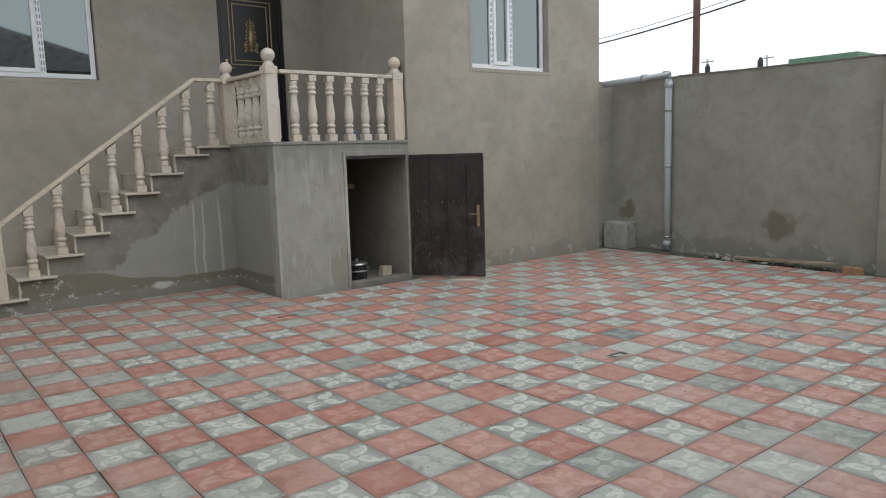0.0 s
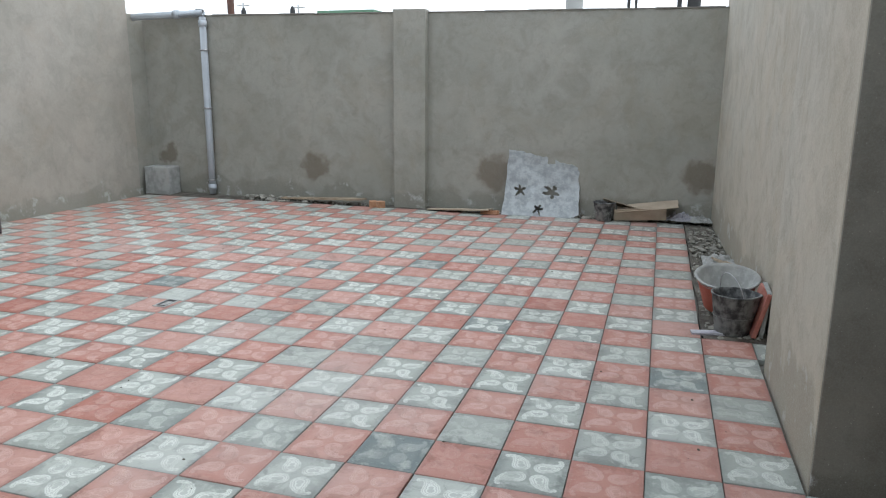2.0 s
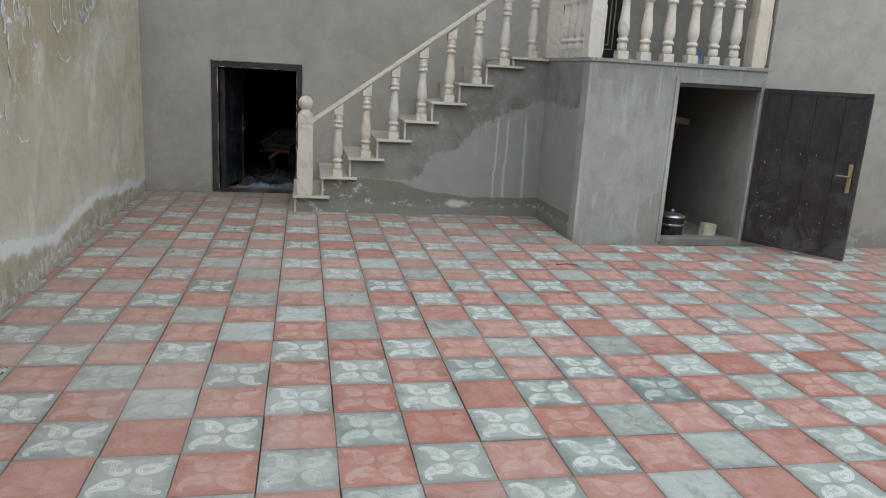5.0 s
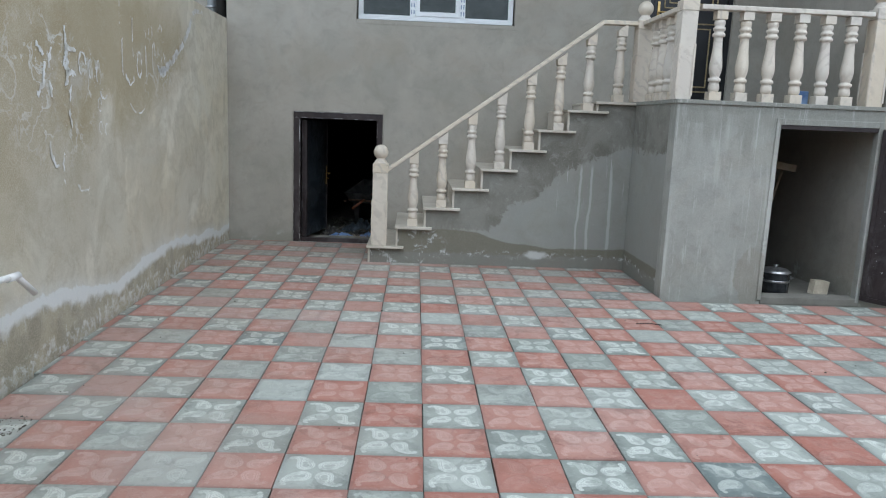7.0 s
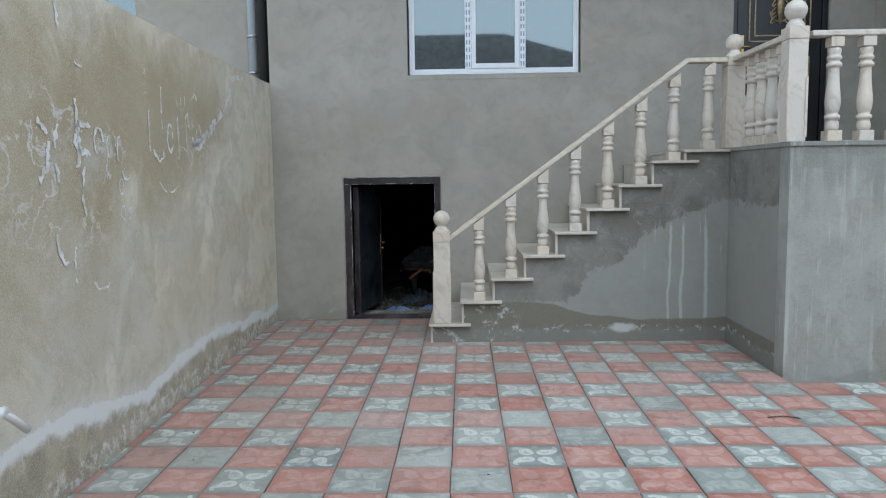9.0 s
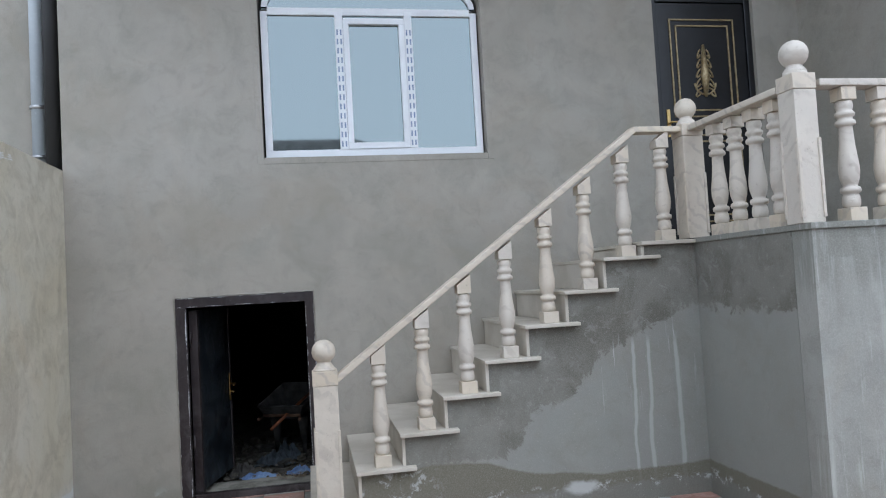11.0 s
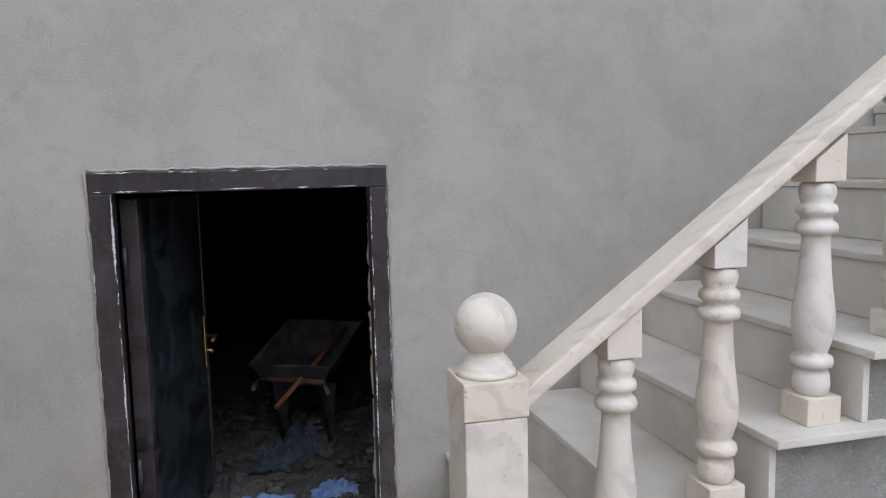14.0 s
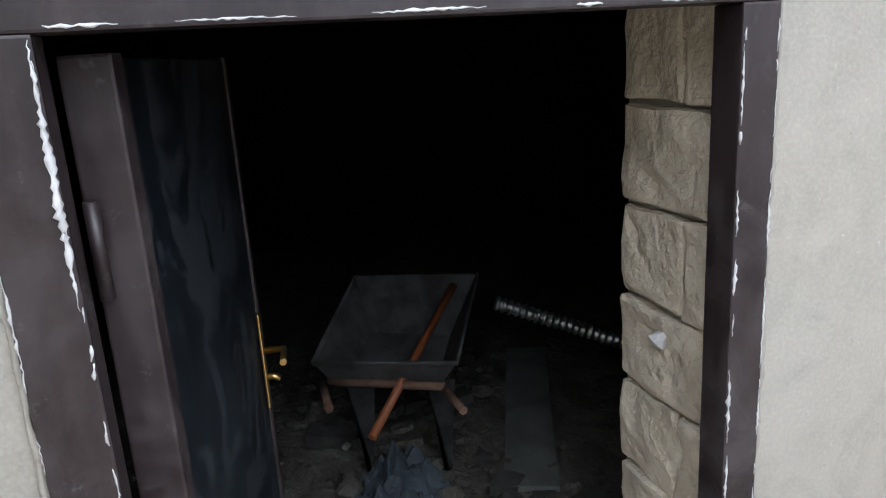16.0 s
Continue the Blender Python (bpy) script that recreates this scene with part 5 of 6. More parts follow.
def rubble(name, x0, x1, y0, y1, n, lo, hi, heap, seed, mat=RUBBLEM):
    r = random.Random(seed)
    bm = bmesh.new()
    for _ in range(n):
        x, y = r.uniform(x0, x1), r.uniform(y0, y1)
        s = lo + (hi - lo) * r.random() ** 3
        u = 1 - abs(2 * (x - x0) / (x1 - x0) - 1)
        rock(bm, (x, y, s * 0.3 + heap * u * r.random() - 0.01), s, r)
    return tagged(new(name, mesh_of(name, bm, mat)), "heap of cement lumps, grit and broken stone along the wall", "rubble", kind="stuff")


rubble("rubble", 9.72, 9.98, -5.0, -4.0, 130, 0.008, 0.06, 0.05, 1)
rubble("rubble", 9.74, 9.95, -6.2, -4.7, 160, 0.006, 0.035, 0.03, 2)
rubble("rubble", 9.73, 9.88, -8.6, -6.8, 200, 0.006, 0.04, 0.03, 3)
rubble("rubble", 9.72, 9.86, -10.25, -8.6, 300, 0.006, 0.05, 0.06, 4)
rubble("rubble", 5.55, 9.8, -10.30, -9.98, 900, 0.004, 0.034, 0.03, 5)
structure("soil_strip", rough_slab(bmesh.new(), 4.4, 0.47, 0.03, random.Random(2), 0.02, 12), SOIL).matrix_basis = pose(7.73, -10.19, -0.03)
structure("soil_strip", rough_slab(bmesh.new(), 0.36, 8.0, 0.03, random.Random(3), 0.02, 12), SOIL).matrix_basis = pose(9.92, -6.4, -0.03)
for k, (y, x) in enumerate(((-6.02, 9.70), (-6.13, 9.69))):
    solid("brick", cub(-0.055, 0.055, -0.045, 0.045, 0, 0.085, 0.006), BRICKM, (x, y, 0.002), "small orange-brown brick lying at the wall foot", "brick", "bricks at the wall", (0, 0, 20 + 35 * k))
solid("brick", cub(-0.12, 0.12, -0.03, 0.03, 0, 0.05, 0.005), BRICKM, (9.66, -7.62, 0.002), "thin pale brick piece beside the metal sheet", "brick", "", (0, 0, 80))
solid("plank", rough_slab(bmesh.new(), 1.25, 0.14, 0.022, rnd, 0.012), WOOD, (9.80, -5.25, 0.055), "long weathered plank lying on rubble at the wall", "plank", "", (2, 2, 86))
solid("cardboard_strip", rough_slab(bmesh.new(), 0.85, 0.16, 0.012, rnd, 0.02), CARD, (9.68, -7.22, 0.035), "flattened strip of brown cardboard on the ground", "cardboard", "", (3, 3, 83))
solid("white_board", rough_slab(bmesh.new(), 0.30, 0.10, 0.02, rnd, 0.006), TREAD, (6.40, -3.04, 0.003), "short pale board under the open store door", "board", "", (0, 0, -38))

# bent metal sheet leaning on the wall
bm = bmesh.new()
nu, nv = 84, 70
grid = []
holes = ((-0.25, 0.29, 0.065), (0.11, 0.31, 0.085), (-0.02, 0.085, 0.055))
rs = random.Random(6)
for j in range(nv + 1):
    row = []
    for i in range(nu + 1):
        u, v = i / nu - 0.5, j / nv
        w = 0.96 - 0.08 * v
        x = u * w + 0.02 * noise.noise(Vector((u * 6, v * 6, 2)))
        z = v * (0.80 - 0.20 * (u + 0.5) ** 1.3) + 0.02 * noise.noise(Vector((u * 14, v * 3, 5))) * (v > 0.9)
        y = 0.20 * (1 - v) ** 2.2 + 0.015 * noise.noise(Vector((u * 4, v * 4, 9)))
        if j == 0:
            y += 0.02
        row.append(bm.verts.new((x, -y, max(0.004, z))))
    grid.append(row)
for j in range(nv):
    for i in range(nu):
        cx, cz = ((i + 0.5) / nu - 0.5) * 0.84, (j + 0.5) / nv * 0.74
        if any(math.hypot(cx - hx, (cz - hz) * (1.0 if r > 0.052 else 2.2)) < r * (0.78 + 0.34 * math.cos(5 * math.atan2(cz - hz, cx - hx) + hx * 9) + 0.5 * noise.noise(Vector((cx * 22, cz * 22, 3)))) for hx, hz, r in holes):
            continue
        if j > nv - 6 - 4 * noise.noise(Vector((i * 0.2, 0, 4))) and 0.55 < i / nu < 0.66:
            continue
        if (nu - i) ** 2 + j ** 2 * 0.6 < 60 and (nu - i - 9) ** 2 + (j - 9) ** 2 > 80:
            continue
        bm.faces.new((grid[j][i], grid[j][i + 1], grid[j + 1][i + 1], grid[j + 1][i]))
bmesh.ops.delete(bm, geom=[v for v in bm.verts if not v.link_faces], context="VERTS")
bmesh.ops.solidify(bm, geom=bm.faces[:], thickness=0.004)
solid("metal_sheet", bm, SHEETM, (EAST(-8.1) - 0.02, -8.24, 0.0), "battered grey metal sheet with torn holes leaning on the wall", "metal sheet", "", (0, 0, -90))


# ---- buckets and debris in the corner ----
def bucket(at, r0, r1, h, label, mat, turn=0.0, spout=0.02, handle=True):
    t = thing("bucket", at, label, "bucket", turn=turn)
    bm = bmesh.new()
    seg = 32
    prof = [(0.0, 0.004), (r0 * 0.95, 0.004), (r0, 0.012), (r1, h - 0.015), (r1 + 0.006, h - 0.01), (r1 + 0.007, h), (r1 - 0.002, h + 0.001), (r1 - 0.006, h - 0.012), (r0 - 0.006, 0.02), (0.0, 0.018)]
    rings = []
    for r, z in prof:
        ring = []
        for i in range(seg):
            a = 2 * math.pi * i / seg
            push = spout * math.exp(-((math.atan2(math.sin(a + 2.1), math.cos(a + 2.1)) / 0.25) ** 2)) * (z / h) ** 3 if r > r0 * 0.9 else 0
            ring.append(bm.verts.new(((r + push) * math.cos(a), (r + push) * math.sin(a), z)))
        rings.append(ring)
    for a, b in zip(rings, rings[1:]):
        for i in range(seg):
            f = bm.faces.new((a[i], a[(i + 1) % seg], b[(i + 1) % seg], b[i]))
            f.smooth = True
    bmesh.ops.remove_doubles(bm, verts=bm.verts, dist=1e-5)
    part("body", bm, mat, t)
    if handle:
        part("handle", tube(bmesh.new(), [(r1 * math.cos(a), r1 * 0.25 * math.sin(a) + 0.02, h - 0.01 + 0.14 * math.sin(a)) for a in np.linspace(0, math.pi, 16)], 0.003, 6), STEEL, t, "thin wire handle")
    part("crust", lathe(bmesh.new(), [(r1 * 0.8, h * 0.45), (r1 * 0.9, h * 0.46)], seg), CEMENT, t, "dried cement inside")
    return t


bucket((5.69, -10.14, 0.0), 0.105, 0.14, 0.27, "dark cement-crusted builder's bucket with a pouring lip", BUCKETM, turn=25)
bucket((9.66, -9.03, 0.0), 0.095, 0.13, 0.23, "grey cement-stained bucket beside folded cardboard", BUCKETM, turn=60, handle=False)
pan = thing("mortar_tub", (6.10, -10.12, 0.02), "round orange-red mortar tub crusted with grey cement", "tub")
tilt = pose(0, 0, 0.03, 0, -12, 0)
part("tub", lathe(bmesh.new(), [(0.11, 0.0), (0.135, 0.01), (0.195, 0.215), (0.205, 0.225), (0.200, 0.228), (0.13, 0.03), (0.001, 0.028)], 40), ORANGE, pan, place=tilt)
part("cement_lining", lathe(bmesh.new(), [(0.131, 0.045), (0.188, 0.20), (0.205, 0.231), (0.214, 0.236), (0.216, 0.245), (0.205, 0.25), (0.185, 0.235), (0.12, 0.07), (0.001, 0.062)], 40), CEMENT, pan, "grey cement lining", place=tilt)
part("grip", tube(bmesh.new(), [(0.205, -0.05, 0.26), (0.235, -0.03, 0.265), (0.235, 0.03, 0.265), (0.205, 0.05, 0.26)], 0.009), ORANGE, pan)
for k, (x, y, m, lab, a) in enumerate(((5.74, -10.27, RED, "red cement tile leaning on the wall", 14), (5.76, -10.325, GREY, "grey cement tile leaning on the wall", 5))):
    bm = cub(-0.15, 0.15, 0, 0.028, 0, 0.298, 0.003)
    solid("spare_tile", bm, REDSLAB if k == 0 else CEMENT, (x, y, 0.004), lab, "tile", "spare tiles", (a, 0, 2 - 4 * k))
solid("stone_block", cub(-0.10, 0.10, -0.06, 0.06, 0, 0.10, 0.012), BLOCK, (6.62, -10.20, 0.0), "buff stone block in the rubble", "stone block", "", (0, 0, 14))
solid("stone_block", cub(-0.09, 0.09, -0.05, 0.05, 0, 0.10, 0.012), CEMENT, (6.05, -10.36, 0.0), "grey block lying beside the tub", "stone block", "", (10, 8, 30))
solid("broken_board", rough_slab(bmesh.new(), 0.55, 0.22, 0.015, rnd, 0.03), WOOD, (7.25, -10.27, 0.08), "broken brown board on the rubble strip", "board", "", (25, 6, 8))
solid("cloth_scrap", rough_slab(bmesh.new(), 0.24, 0.07, 0.015, random.Random(1), 0.03), CLOTHW, (5.62, -10.0, 0.004), "white scrap of cloth at the bucket foot", "cloth", "", (0, 0, 95))
# folded cardboard and rags at the far corner
box = thing("cardboard_box", (9.68, -9.50, 0.05), "flattened brown cardboard box leaning over rubble", "cardboard box")
part("flap", rough_slab(bmesh.new(), 0.70, 0.26, 0.006, random.Random(7), 0.012), CARD, box, place=pose(0.02, -0.02, 0.14, -12, 8, 90))
part("flap", rough_slab(bmesh.new(), 0.52, 0.2, 0.006, random.Random(8), 0.012), CARD, box, place=pose(0.06, 0.24, 0.13, 18, -14, 88))
part("flap", rough_slab(bmesh.new(), 0.60, 0.16, 0.006, random.Random(9), 0.012), CARD, box, place=pose(-0.06, 0.05, 0.05, 62, 4, 90))
def rag(name, at, w, d, h, mat, label, seed, cat="cloth"):
    bm = bmesh.new()
    bmesh.ops.create_grid(bm, x_segments=22, y_segments=18, size=0.5)
    for v in bm.verts:
        e = max(0.0, 1 - (2 * v.co.length) ** 2)
        v.co = Vector((v.co.x * w * (1 + 0.25 * noise.noise(v.co * 5 + Vector((seed, 0, 0)))), v.co.y * d, h * (abs(noise.noise(v.co * 6 + Vector((seed, 3, 0)))) * 1.3 + 0.5) * (0.25 + e) * 0.8 + 0.004))
    bmesh.ops.solidify(bm, geom=bm.faces[:], thickness=0.004)
    return solid(name, bm, mat, at, label, cat)


rag("cloth", (9.80, -9.92, 0.03), 0.30, 0.34, 0.10, CLOTHW, "crumpled white and blue rag on rubble", 3)
rag("cloth", (9.74, -10.12, 0.03), 0.26, 0.3, 0.08, CEMENT, "dusty crumpled cement sack on rubble", 8)
rag("paper_sack", (7.6, -10.2, 0.02), 0.5, 0.3, 0.08, CEMENT, "empty dusty cement sack on the soil strip", 5)

# small litter on the tiles
bm = bmesh.new()
lt = random.Random(55)
for _ in range(260):
    rock(bm, (lt.uniform(0.3, 9.6), lt.uniform(-10.2, -2.4), 0.001), 0.002 + 0.006 * lt.random() ** 3, lt, 0.7)
tagged(new("grit", mesh_of("grit", bm, SOIL)), "dark grit and crumbs scattered on the tiles", "grit", kind="stuff")
bm = bmesh.new()
for _ in range(90):
    rock(bm, (0.30 + 0.20 * lt.random() - 0.1, -5.12 - 0.22 * lt.random(), 0.001), 0.003 + 0.006 * lt.random() ** 3, lt, 0.5)
tagged(new("grit", mesh_of("grit", bm, SOIL)), "grit at the foot of the water pipe", "grit", kind="stuff")
rag("paper_scrap", (1.63, -6.47, 0.002), 0.05, 0.035, 0.01, CLOTHW, "tiny torn white paper scrap on the tiles", 4, "paper")
solid("wire_scrap", tube(bmesh.new(), [(0, 0, 0.004), (0.10, 0.01, 0.008), (0.19, -0.02, 0.004)], 0.003, 5), WIREM, (3.85, -3.2, 0), "short bent piece of dark wire on the tiles", "wire")

# drain
dr = tagged(new("drain"), "small square drain hole set in the tiles", "drain")
dr.matrix_basis = pose(5.13, -6.27, 0.0)
part("rim", cuboid(cuboid(cuboid(cub(-0.09, 0.09, 0.038, 0.05, -0.03, 0.006), -0.09, 0.09, -0.05, -0.038, -0.03, 0.006), -0.09, -0.078, -0.038, 0.038, -0.03, 0.006), 0.078, 0.09, -0.038, 0.038, -0.03, 0.006), CEMENT, dr)
# Flat black plate that stands for the darkness inside the hole.
part("grate", cub(-0.078, 0.078, -0.038, 0.038, -0.03, 0.0045), BLACKPAINT, dr)
part("bar", cub(-0.06, 0.03, -0.03, 0.01, 0.0047, 0.008), CEMENT, dr)

# ---- store contents ----
pot = thing("stock_pot", (5.50, -2.0, 0.0), "large dark enamel stock pot with a steel lid in the store", "pot")
part("body", lathe(bmesh.new(), [(0.115, 0.0), (0.125, 0.01), (0.127, 0.20), (0.132, 0.205)], 28), POTM, pot)
part("lid", lathe(bmesh.new(), [(0.136, 0.2055), (0.136, 0.213), (0.10, 0.235), (0.03, 0.243), (0.012, 0.247), (0.012, 0.262), (0.028, 0.27), (0.0, 0.275)], 28), STEEL, pot, "steel lid")
for s in (-1, 1):
    part("handle", tube(bmesh.new(), [(s * 0.125, -0.04, 0.15), (s * 0.16, -0.03, 0.155), (s * 0.16, 0.03, 0.155), (s * 0.125, 0.04, 0.15)], 0.007), STEEL, pot)
part("band", lathe(bmesh.new(), [(0.128, 0.12), (0.1295, 0.121), (0.1295, 0.139), (0.128, 0.14)], 28), STEEL, pot)
solid("stone_block", rough_slab(bmesh.new(), 0.16, 0.07, 0.13, random.Random(11), 0.02), BLOCK, (5.93, -1.98, 0.0), "broken buff stone chunk inside the store", "stone block", "", (0, 8, 20))
br = thing("broom", (5.42, -1.55, 0.0), "wooden push broom leaning upside down in the store", "broom")
part("stick", tube(bmesh.new(), [(0, 0, 0), (0.42, 0.30, 1.12)], 0.013), WOOD, br)
part("head", cub(-0.13, 0.13, -0.03, 0.03, -0.035, 0.035, 0.008), WOOD, br, place=pose(0.43, 0.31, 1.14, 0, 8, 10))
structure("floor_store", cub(LX + 0.163, LXR - 0.003, LY + 0.163, -0.003, -0.034, -0.0), BED)
solid("blue_box", cub(-0.06, 0.06, -0.05, 0.05, 0, 0.13, 0.01), CLOTHB, (5.60, -1.85, LZ + 0.0), "small blue-white box on the landing floor", "box")

# ---- basement contents ----
wb = thing("wheelbarrow", (1.47, 1.40, -0.05), "cement-caked metal wheelbarrow standing in the dark basement", "wheelbarrow")
ip = Matrix.Translation((-1.58, -1.35, 0.05))
c, dd, a, b = Vector((1.315, 1.288, 0.446)), Vector((1.729, 1.06, 0.455)), Vector((1.543, 1.664, 0.60)), Vector((1.962, 1.461, 0.60))
low = [Vector((1.39, 1.33, 0.33)), Vector((1.69, 1.17, 0.32)), Vector((1.83, 1.41, 0.40)), Vector((1.57, 1.55, 0.41))]
bm = bmesh.new()
hi = [bm.verts.new(v) for v in (c, dd, b, a)]
lo = [bm.verts.new(v) for v in low]
for i in range(4):
    bm.faces.new((hi[i], hi[(i + 1) % 4], lo[(i + 1) % 4], lo[i]))
bm.faces.new(lo)
bmesh.ops.recalc_face_normals(bm, faces=bm.faces)
bmesh.ops.solidify(bm, geom=bm.faces[:], thickness=0.006)
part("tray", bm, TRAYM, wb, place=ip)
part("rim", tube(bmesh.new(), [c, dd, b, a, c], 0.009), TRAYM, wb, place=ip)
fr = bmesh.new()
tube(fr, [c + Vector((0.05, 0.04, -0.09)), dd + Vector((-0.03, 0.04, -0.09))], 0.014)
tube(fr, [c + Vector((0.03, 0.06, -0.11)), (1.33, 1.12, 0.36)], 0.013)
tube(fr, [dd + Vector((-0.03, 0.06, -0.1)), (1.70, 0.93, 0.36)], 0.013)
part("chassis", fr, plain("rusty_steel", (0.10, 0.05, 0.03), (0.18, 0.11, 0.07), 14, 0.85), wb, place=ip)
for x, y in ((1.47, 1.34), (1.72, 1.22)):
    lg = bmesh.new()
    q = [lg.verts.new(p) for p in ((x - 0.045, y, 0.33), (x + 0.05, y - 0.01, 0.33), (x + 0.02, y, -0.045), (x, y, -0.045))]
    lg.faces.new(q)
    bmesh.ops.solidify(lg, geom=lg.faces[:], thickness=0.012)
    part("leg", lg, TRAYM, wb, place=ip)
part("wheel", lathe(bmesh.new(), [(0.05, -0.025), (0.15, -0.03), (0.165, 0), (0.15, 0.03), (0.05, 0.025)], 24), WIREM, wb, place=ip @ pose(1.78, 1.85, 0.12, 90, 0, 65))
solid("wooden_handle", tube(bmesh.new(), [(0, 0, 0), (0.43, 0.42, 0.30)], 0.014, 10), ORANGEWOOD, (1.33, 1.10, 0.27), "orange varnished tool handle lying across the wheelbarrow", "tool handle")
hs = bmesh.new()
n = 90
pts = [Vector((2.02, 1.50, 0.44)).lerp(Vector((2.56, 1.30, 0.22)), k / n) for k in range(n)] + [Vector((2.70, 1.22, 0.0))]
tube(hs, pts, 0.03, 12, radii=[0.024 + 0.007 * (k % 4 in (1, 2)) for k in range(n + 1)])
solid("ribbed_hose", hs, HOSEM, (-0.06, 0.12, 0.0), "silvery ribbed flexible duct hanging by the wall", "flexible duct")
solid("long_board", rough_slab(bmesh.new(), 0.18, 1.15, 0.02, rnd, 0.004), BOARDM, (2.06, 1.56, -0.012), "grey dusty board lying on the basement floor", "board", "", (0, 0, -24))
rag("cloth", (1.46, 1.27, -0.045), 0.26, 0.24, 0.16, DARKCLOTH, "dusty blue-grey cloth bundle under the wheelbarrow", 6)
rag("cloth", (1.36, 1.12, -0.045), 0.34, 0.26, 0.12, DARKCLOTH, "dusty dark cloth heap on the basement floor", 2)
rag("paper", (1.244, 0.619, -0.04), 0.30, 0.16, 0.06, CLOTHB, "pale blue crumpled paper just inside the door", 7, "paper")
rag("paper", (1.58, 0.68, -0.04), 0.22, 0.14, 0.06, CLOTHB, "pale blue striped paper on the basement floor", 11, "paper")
# Off-white rag and plastic, drawn in the shade-darkened litter colour.
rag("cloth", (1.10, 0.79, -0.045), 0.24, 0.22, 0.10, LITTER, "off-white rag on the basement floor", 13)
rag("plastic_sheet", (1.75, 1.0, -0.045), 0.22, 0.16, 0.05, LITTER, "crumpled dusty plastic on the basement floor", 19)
r2 = random.Random(77)
# Stone lumps in soil colour, darker than their own to carry the shade.
bm = bmesh.new()
for _ in range(420):
    rock(bm, (r2.uniform(0.95, 2.1), r2.uniform(0.4, 2.4), -0.04 + 0.03 * r2.random()), 0.01 + 0.05 * r2.random() ** 3, r2)
tagged(new("rubble", mesh_of("rubble", bm, SOIL)), "broken stone and litter on the basement floor", "rubble", kind="stuff")
bm = bmesh.new()
for _ in range(40):
    x, y = r2.uniform(1.4, 1.68), r2.uniform(0.38, 0.5)
    a = r2.uniform(0, 3)
    tube(bm, [(x, y, -0.02 + 0.02 * r2.random()), (x + 0.07 * math.cos(a), y + 0.03 * math.sin(a), 0.0 + 0.03 * r2.random())], 0.002, 4)
tagged(new("twigs", mesh_of("twigs", bm, WOOD)), "thin dry twigs and wire ends on the door sill", "twigs", kind="stuff")
for k in range(26):
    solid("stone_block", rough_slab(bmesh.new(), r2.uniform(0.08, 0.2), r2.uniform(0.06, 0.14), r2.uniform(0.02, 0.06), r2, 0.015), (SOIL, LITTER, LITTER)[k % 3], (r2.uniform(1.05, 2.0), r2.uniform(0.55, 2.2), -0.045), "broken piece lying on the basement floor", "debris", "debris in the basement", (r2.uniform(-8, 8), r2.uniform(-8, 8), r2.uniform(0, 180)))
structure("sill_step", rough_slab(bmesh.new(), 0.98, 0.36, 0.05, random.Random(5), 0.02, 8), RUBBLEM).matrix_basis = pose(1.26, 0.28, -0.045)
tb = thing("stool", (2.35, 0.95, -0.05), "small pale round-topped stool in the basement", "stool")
# Pale seat, its colour darkened for the shade it stands in.
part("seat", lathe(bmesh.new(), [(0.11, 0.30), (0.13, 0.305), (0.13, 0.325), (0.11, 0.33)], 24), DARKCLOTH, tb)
for k in range(3):
    a = k * 2.1
    part("leg", tube(bmesh.new(), [(0.08 * math.cos(a), 0.08 * math.sin(a), 0.30), (0.13 * math.cos(a), 0.13 * math.sin(a), 0.0)], 0.009), WOOD, tb)

# ---- beyond the walls ----
pl = thing("utility_pole", (20.0, 2.5, -0.3), "rusty brown pole standing beyond the yard wall", "utility pole")
part("pole", tube(bmesh.new(), [(0, 0, 0), (0, 0, 9.5)], 0.10, 12), POLEM, pl)
for z0, y0, z1, y1, lab in ((6.30, 9.0, 5.25, -3.0, 0), (4.75, 9.0, 6.05, -3.0, 1), (4.9, 9.0, 6.2, -3.0, 2)):
    pts = [(20.0, y0 + (y1 - y0) * t, z0 + (z1 - z0) * t - 0.25 * math.sin(math.pi * t) + (0 if lab else 1.0 * t)) for t in np.linspace(0, 1, 14)]
    if lab == 0:
        pts = [(20.0, 9.0 - 12 * t, 5.9 + 2.4 * t) for t in np.linspace(0, 1, 14)]
    solid("cable", tube(bmesh.new(), pts, 0.022 if lab < 2 else 0.008, 6), WIREM, (0, 0, 0), "black overhead cable across the sky", "cable", "overhead cables")
for x, y, w, h in ((45.0, 17.4, 0.17, 6.75), (45.0, 13.8, 0.17, 6.75)):
    tk = thing("water_tank", (x, y, -0.3), "dark roof water tank far beyond the yard", "water tank", "roof tanks")
    part("stand", cub(-0.8, 0.8, -0.8, 0.8, 0, h - 0.6), TOWERM, tk)
    part("tank", lathe(bmesh.new(), [(w * 0.9, h - 0.599), (w, h - 0.4), (w, h + 0.1), (w * 0.5, h + 0.3), (w * 0.2, h + 0.35)], 16), WIREM, tk)
gb = thing("green_building", (46.5, 10.5, -0.3), "distant low building with a green metal roof", "building")
part("wall", cub(-1.5, 6, -2.2, 3.0, 0, 6.3), TOWERM, gb)
part("roof", cub(-1.6, 6.2, -2.4, 1.5, 6.31, 6.75), GREENROOF, gb)
part("roof", cub(-1.6, 6.2, 1.51, 3.1, 6.31, 6.5), GREENROOF, gb)
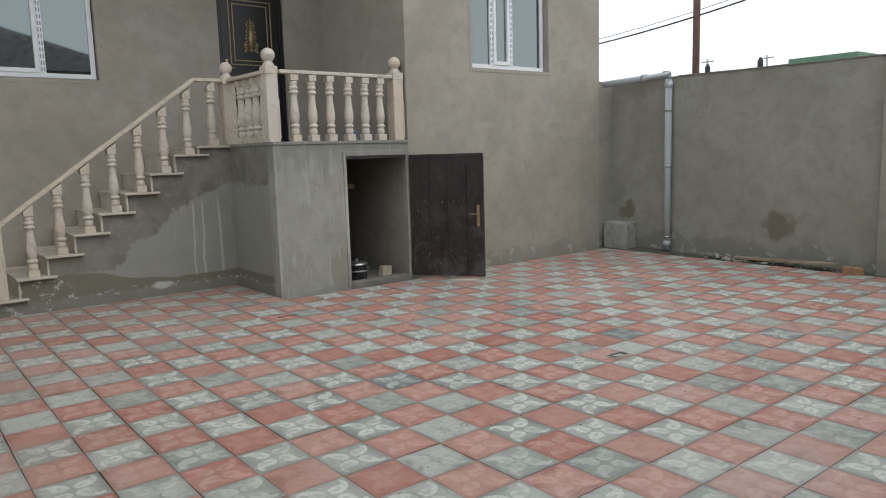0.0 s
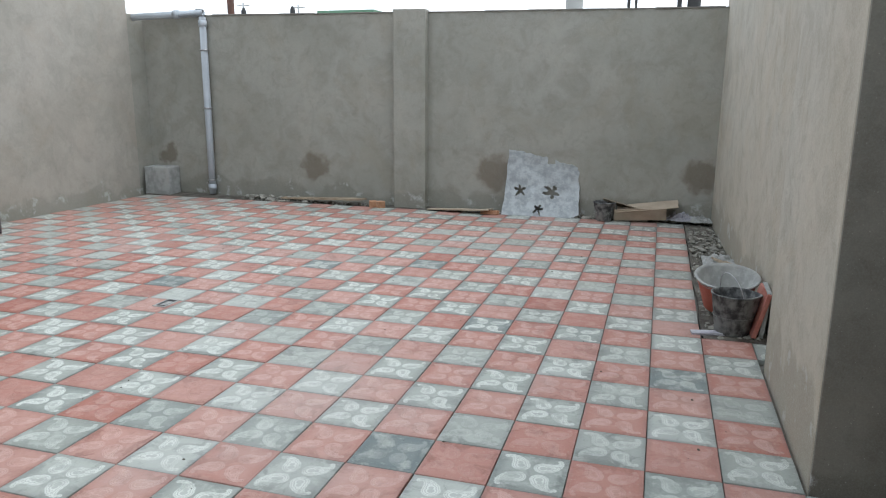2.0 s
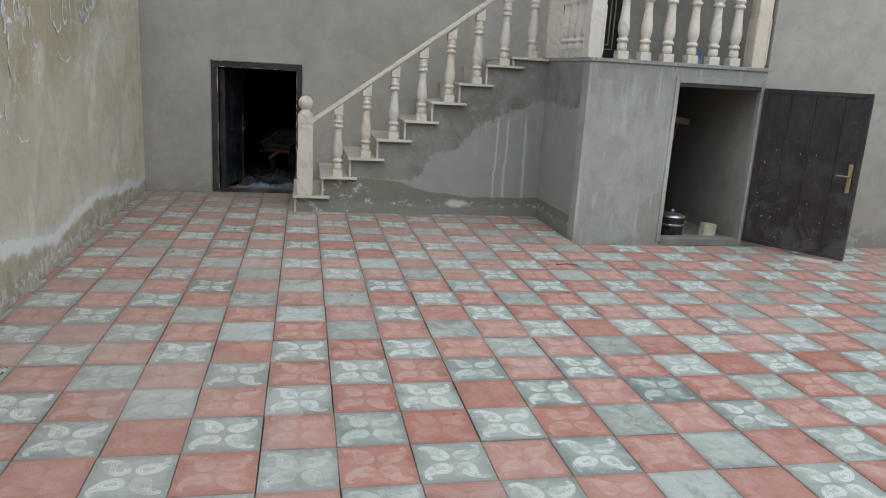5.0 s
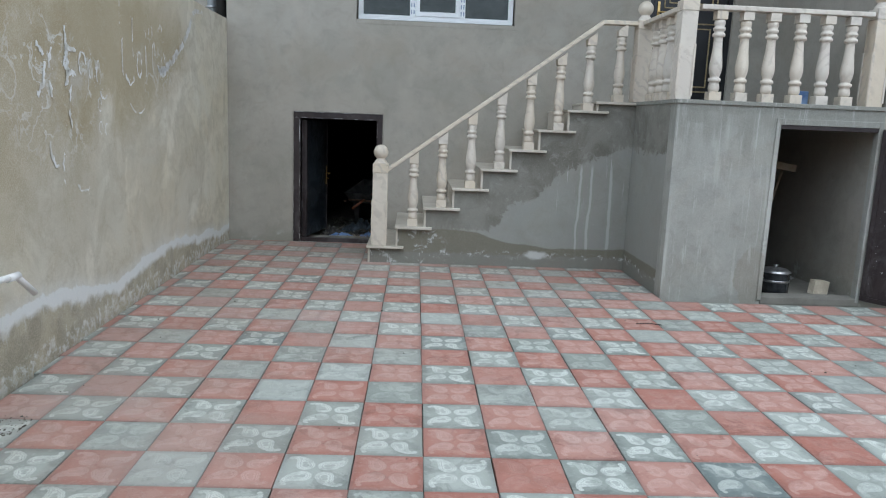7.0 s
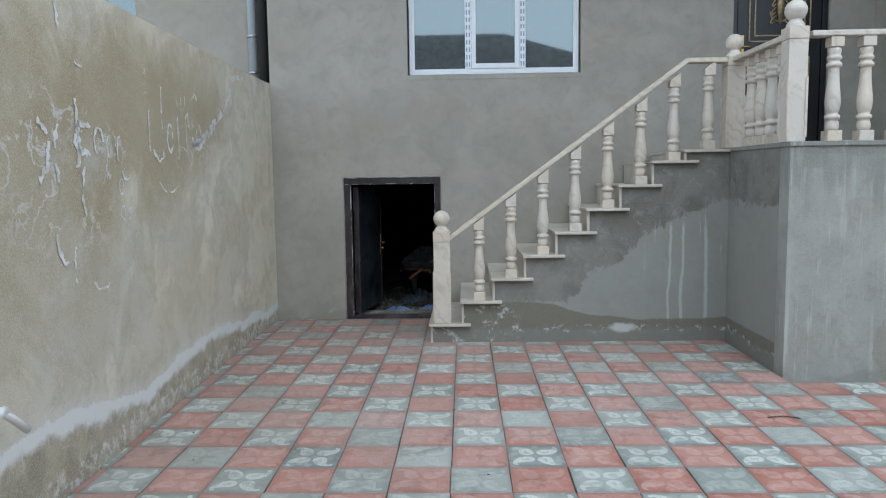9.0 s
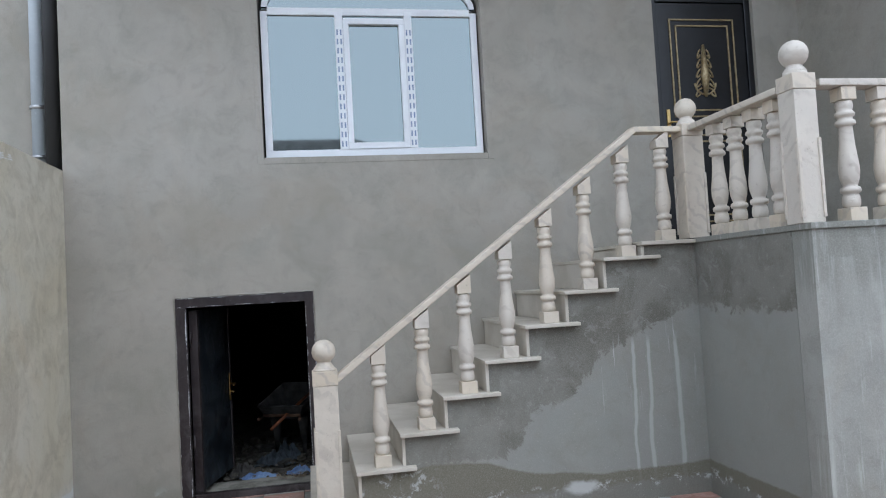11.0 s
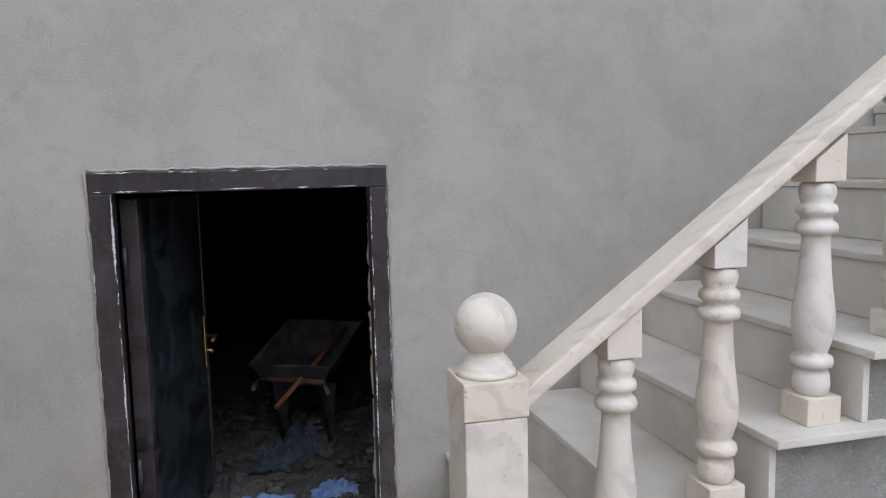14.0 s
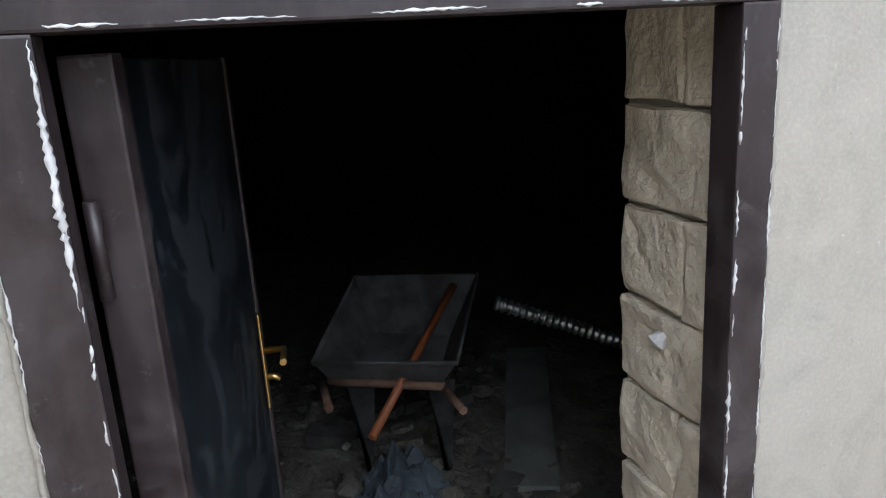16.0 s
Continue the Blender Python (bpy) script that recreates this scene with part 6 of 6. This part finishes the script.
for x, y, h in ((60.0, 26.6, 9.3), (60.0, 21.2, 9.0)):
    py_ = thing("pylon", (x, y, -0.3), "thin distant electricity pylon", "pylon", "pylons")
    part("mast", tube(bmesh.new(), [(0, 0, 0), (0, 0, h)], 0.09, 6), TOWERM, py_)
    part("arm", cub(-0.05, 0.05, -0.6, 0.6, h - 0.3, h - 0.2), TOWERM, py_)
tw = thing("masonry_tower", (25.3, -6.69, -0.3), "pale banded round tower beyond the yard wall", "tower")
part("shaft", lathe(bmesh.new(), [(0.27 + 0.012 * (k % 2), k * 0.22) for k in range(44)], 20), TOWERM, tw)
for y, w, lab in ((-8.40, 0.05, "thin black post beyond the yard wall"), (-8.62, 0.04, "thin black post beyond the yard wall"), (-9.9, 0.07, "thin black post beyond the yard wall"), (-10.32, 0.20, "thick black post beyond the yard wall")):
    solid("post", tube(bmesh.new(), [(0, 0, 0), (0, 0, 8.5)], w, 10), WIREM, (25.0, y, -0.3), lab, "post", "posts beyond the wall")
nb = thing("house", (2.0, -19.0, -0.3), "dark neighbouring house opposite with a hipped roof", "house")
part("wall", cub(-7, 6, -4, 4, 0, 4.6), P_EAST, nb)
rf = bmesh.new()
q = [rf.verts.new(p) for p in ((-7.4, -4.4, 4.601), (6.4, -4.4, 4.601), (6.4, 4.4, 4.601), (-7.4, 4.4, 4.601), (-3.5, 0, 6.9), (1.5, 0, 6.9))]
for f in ((0, 1, 5, 4), (1, 2, 5), (2, 3, 4, 5), (3, 0, 4), (3, 2, 1, 0)):
    rf.faces.new([q[i] for i in f])
part("roof", rf, DARKPAINT, nb)

# ---- floor tiles ----
T, TX, TY = 0.30, 0.122, -2.147
def tile_geometry(x0, x1, y0, y1):
    g, c, h = 0.0015, 0.0022, 0.032
    v = []
    for z, i in ((-h, 0.0), (-0.003, 0.0), (0.0, c)):
        v += [(x0 + g + i, y0 + g + i, z), (x1 - g - i, y0 + g + i, z), (x1 - g - i, y1 - g - i, z), (x0 + g + i, y1 - g - i, z)]
    f = [(8, 9, 10, 11)]
    for b in (0, 4):
        f += [(b + i, b + (i + 1) % 4, b + 4 + (i + 1) % 4, b + 4 + i) for i in range(4)]
    return v, f


def tile_mesh(name, mat, cells):
    verts, faces, uvs = [], [], []
    for x0, x1, y0, y1, ox, oy, dz, tx, ty in cells:
        v, f = tile_geometry(x0, x1, y0, y1)
        n = len(verts)
        mx, my = (x0 + x1) / 2, (y0 + y1) / 2
        verts += [(a, b, c + dz + (a - mx) * tx + (b - my) * ty) for a, b, c in v]
        for poly in f:
            faces.append(tuple(n + i for i in poly))
            uvs += [((v[i][0] - ox) / T, (v[i][1] - oy) / T) for i in poly]
    me = bpy.data.meshes.new(name)
    me.from_pydata(verts, [], faces)
    layer = me.uv_layers.new(name="UVMap")
    layer.data.foreach_set("uv", [c for uv in uvs for c in uv])
    me.materials.append(mat)
    return me


rnd = random.Random(99)
single = {0: tile_mesh("tile", GREY, [(0, T, 0, T, 0, 0, 0, 0, 0)]), 1: tile_mesh("tile", RED, [(0, T, 0, T, 0, 0, 0, 0, 0)])}
near, far = [], {0: [], 1: []}
for r in range(-8, 29):
    for c in range(-1, 33):
        x0, x1, y1 = TX + T * c, TX + T * (c + 1), TY - T * r
        y0 = y1 - T
        wx = max(0.0, WX((y0 + y1) / 2) - 0.0035)
        ox, oy = x0, y0
        x0, y1, y0 = max(x0, wx + 0.002), min(y1, -0.004), max(y0, -10.60)
        if x1 > 3.745:
            y0 = max(y0, YS + 0.004 if x0 > 5.05 else -10.262)
        if x1 - x0 < 0.03 or y1 - y0 < 0.03:
            continue
        mx, my = (x0 + x1) / 2, (y0 + y1) / 2
        if c >= 18 and y1 < TY - T * 26 + 0.01 or x1 > 9.73:
            continue
        if mx > LX - 0.02 and my > LY - 0.02 or (mx > X1 + 0.1 and my > SY + 0.1):
            continue
        if x0 > LX - 0.3 and y1 > LY and y0 < LY and x1 > LX:
            if LY - 0.002 - y0 < 0.02:
                continue
            y1 = LY - 0.002
        kind = (c + r) % 2
        whole = x1 - x0 > T - 1e-6 and y1 - y0 > T - 1e-6
        dz, tx, ty = rnd.uniform(-0.0016, 0.0012), rnd.gauss(0, 0.004), rnd.gauss(0, 0.004)
        near_walk = abs(mx - (0.9 + (my + 9.8) * 0.28)) < 2.2 and -9.9 < my < -3.2
        if whole and near_walk and len(near) < 300:
            near.append((x0, y0, dz, tx, ty, kind, rnd.choice((0, 0, 0, 1))))
        else:
            far[kind].append((x0, x1, y0, y1, ox, oy, dz, tx, ty))
yard = tagged(new("tiled_floor"), "red and grey cement tiles with paisley reliefs", kind="structure")
for kind, mat in ((0, GREY), (1, RED)):
    o = new("tiles_grey" if kind == 0 else "tiles_red", tile_mesh("tiles", mat, far[kind]))
    o.parent = yard
    o["kind"] = "stuff"
lay = random.Random(12)
for x0, y0, dz, tx, ty, kind, q in near:
    o = new("tile", single[kind])
    o.parent = yard
    o.matrix_basis = Matrix.Translation((x0 + T / 2 + lay.gauss(0, 0.0013), y0 + T / 2 + lay.gauss(0, 0.0013), dz)) @ Euler((ty, -tx, lay.gauss(0, 0.0045))).to_matrix().to_4x4() @ Matrix.Translation((-T / 2, -T / 2, 0))
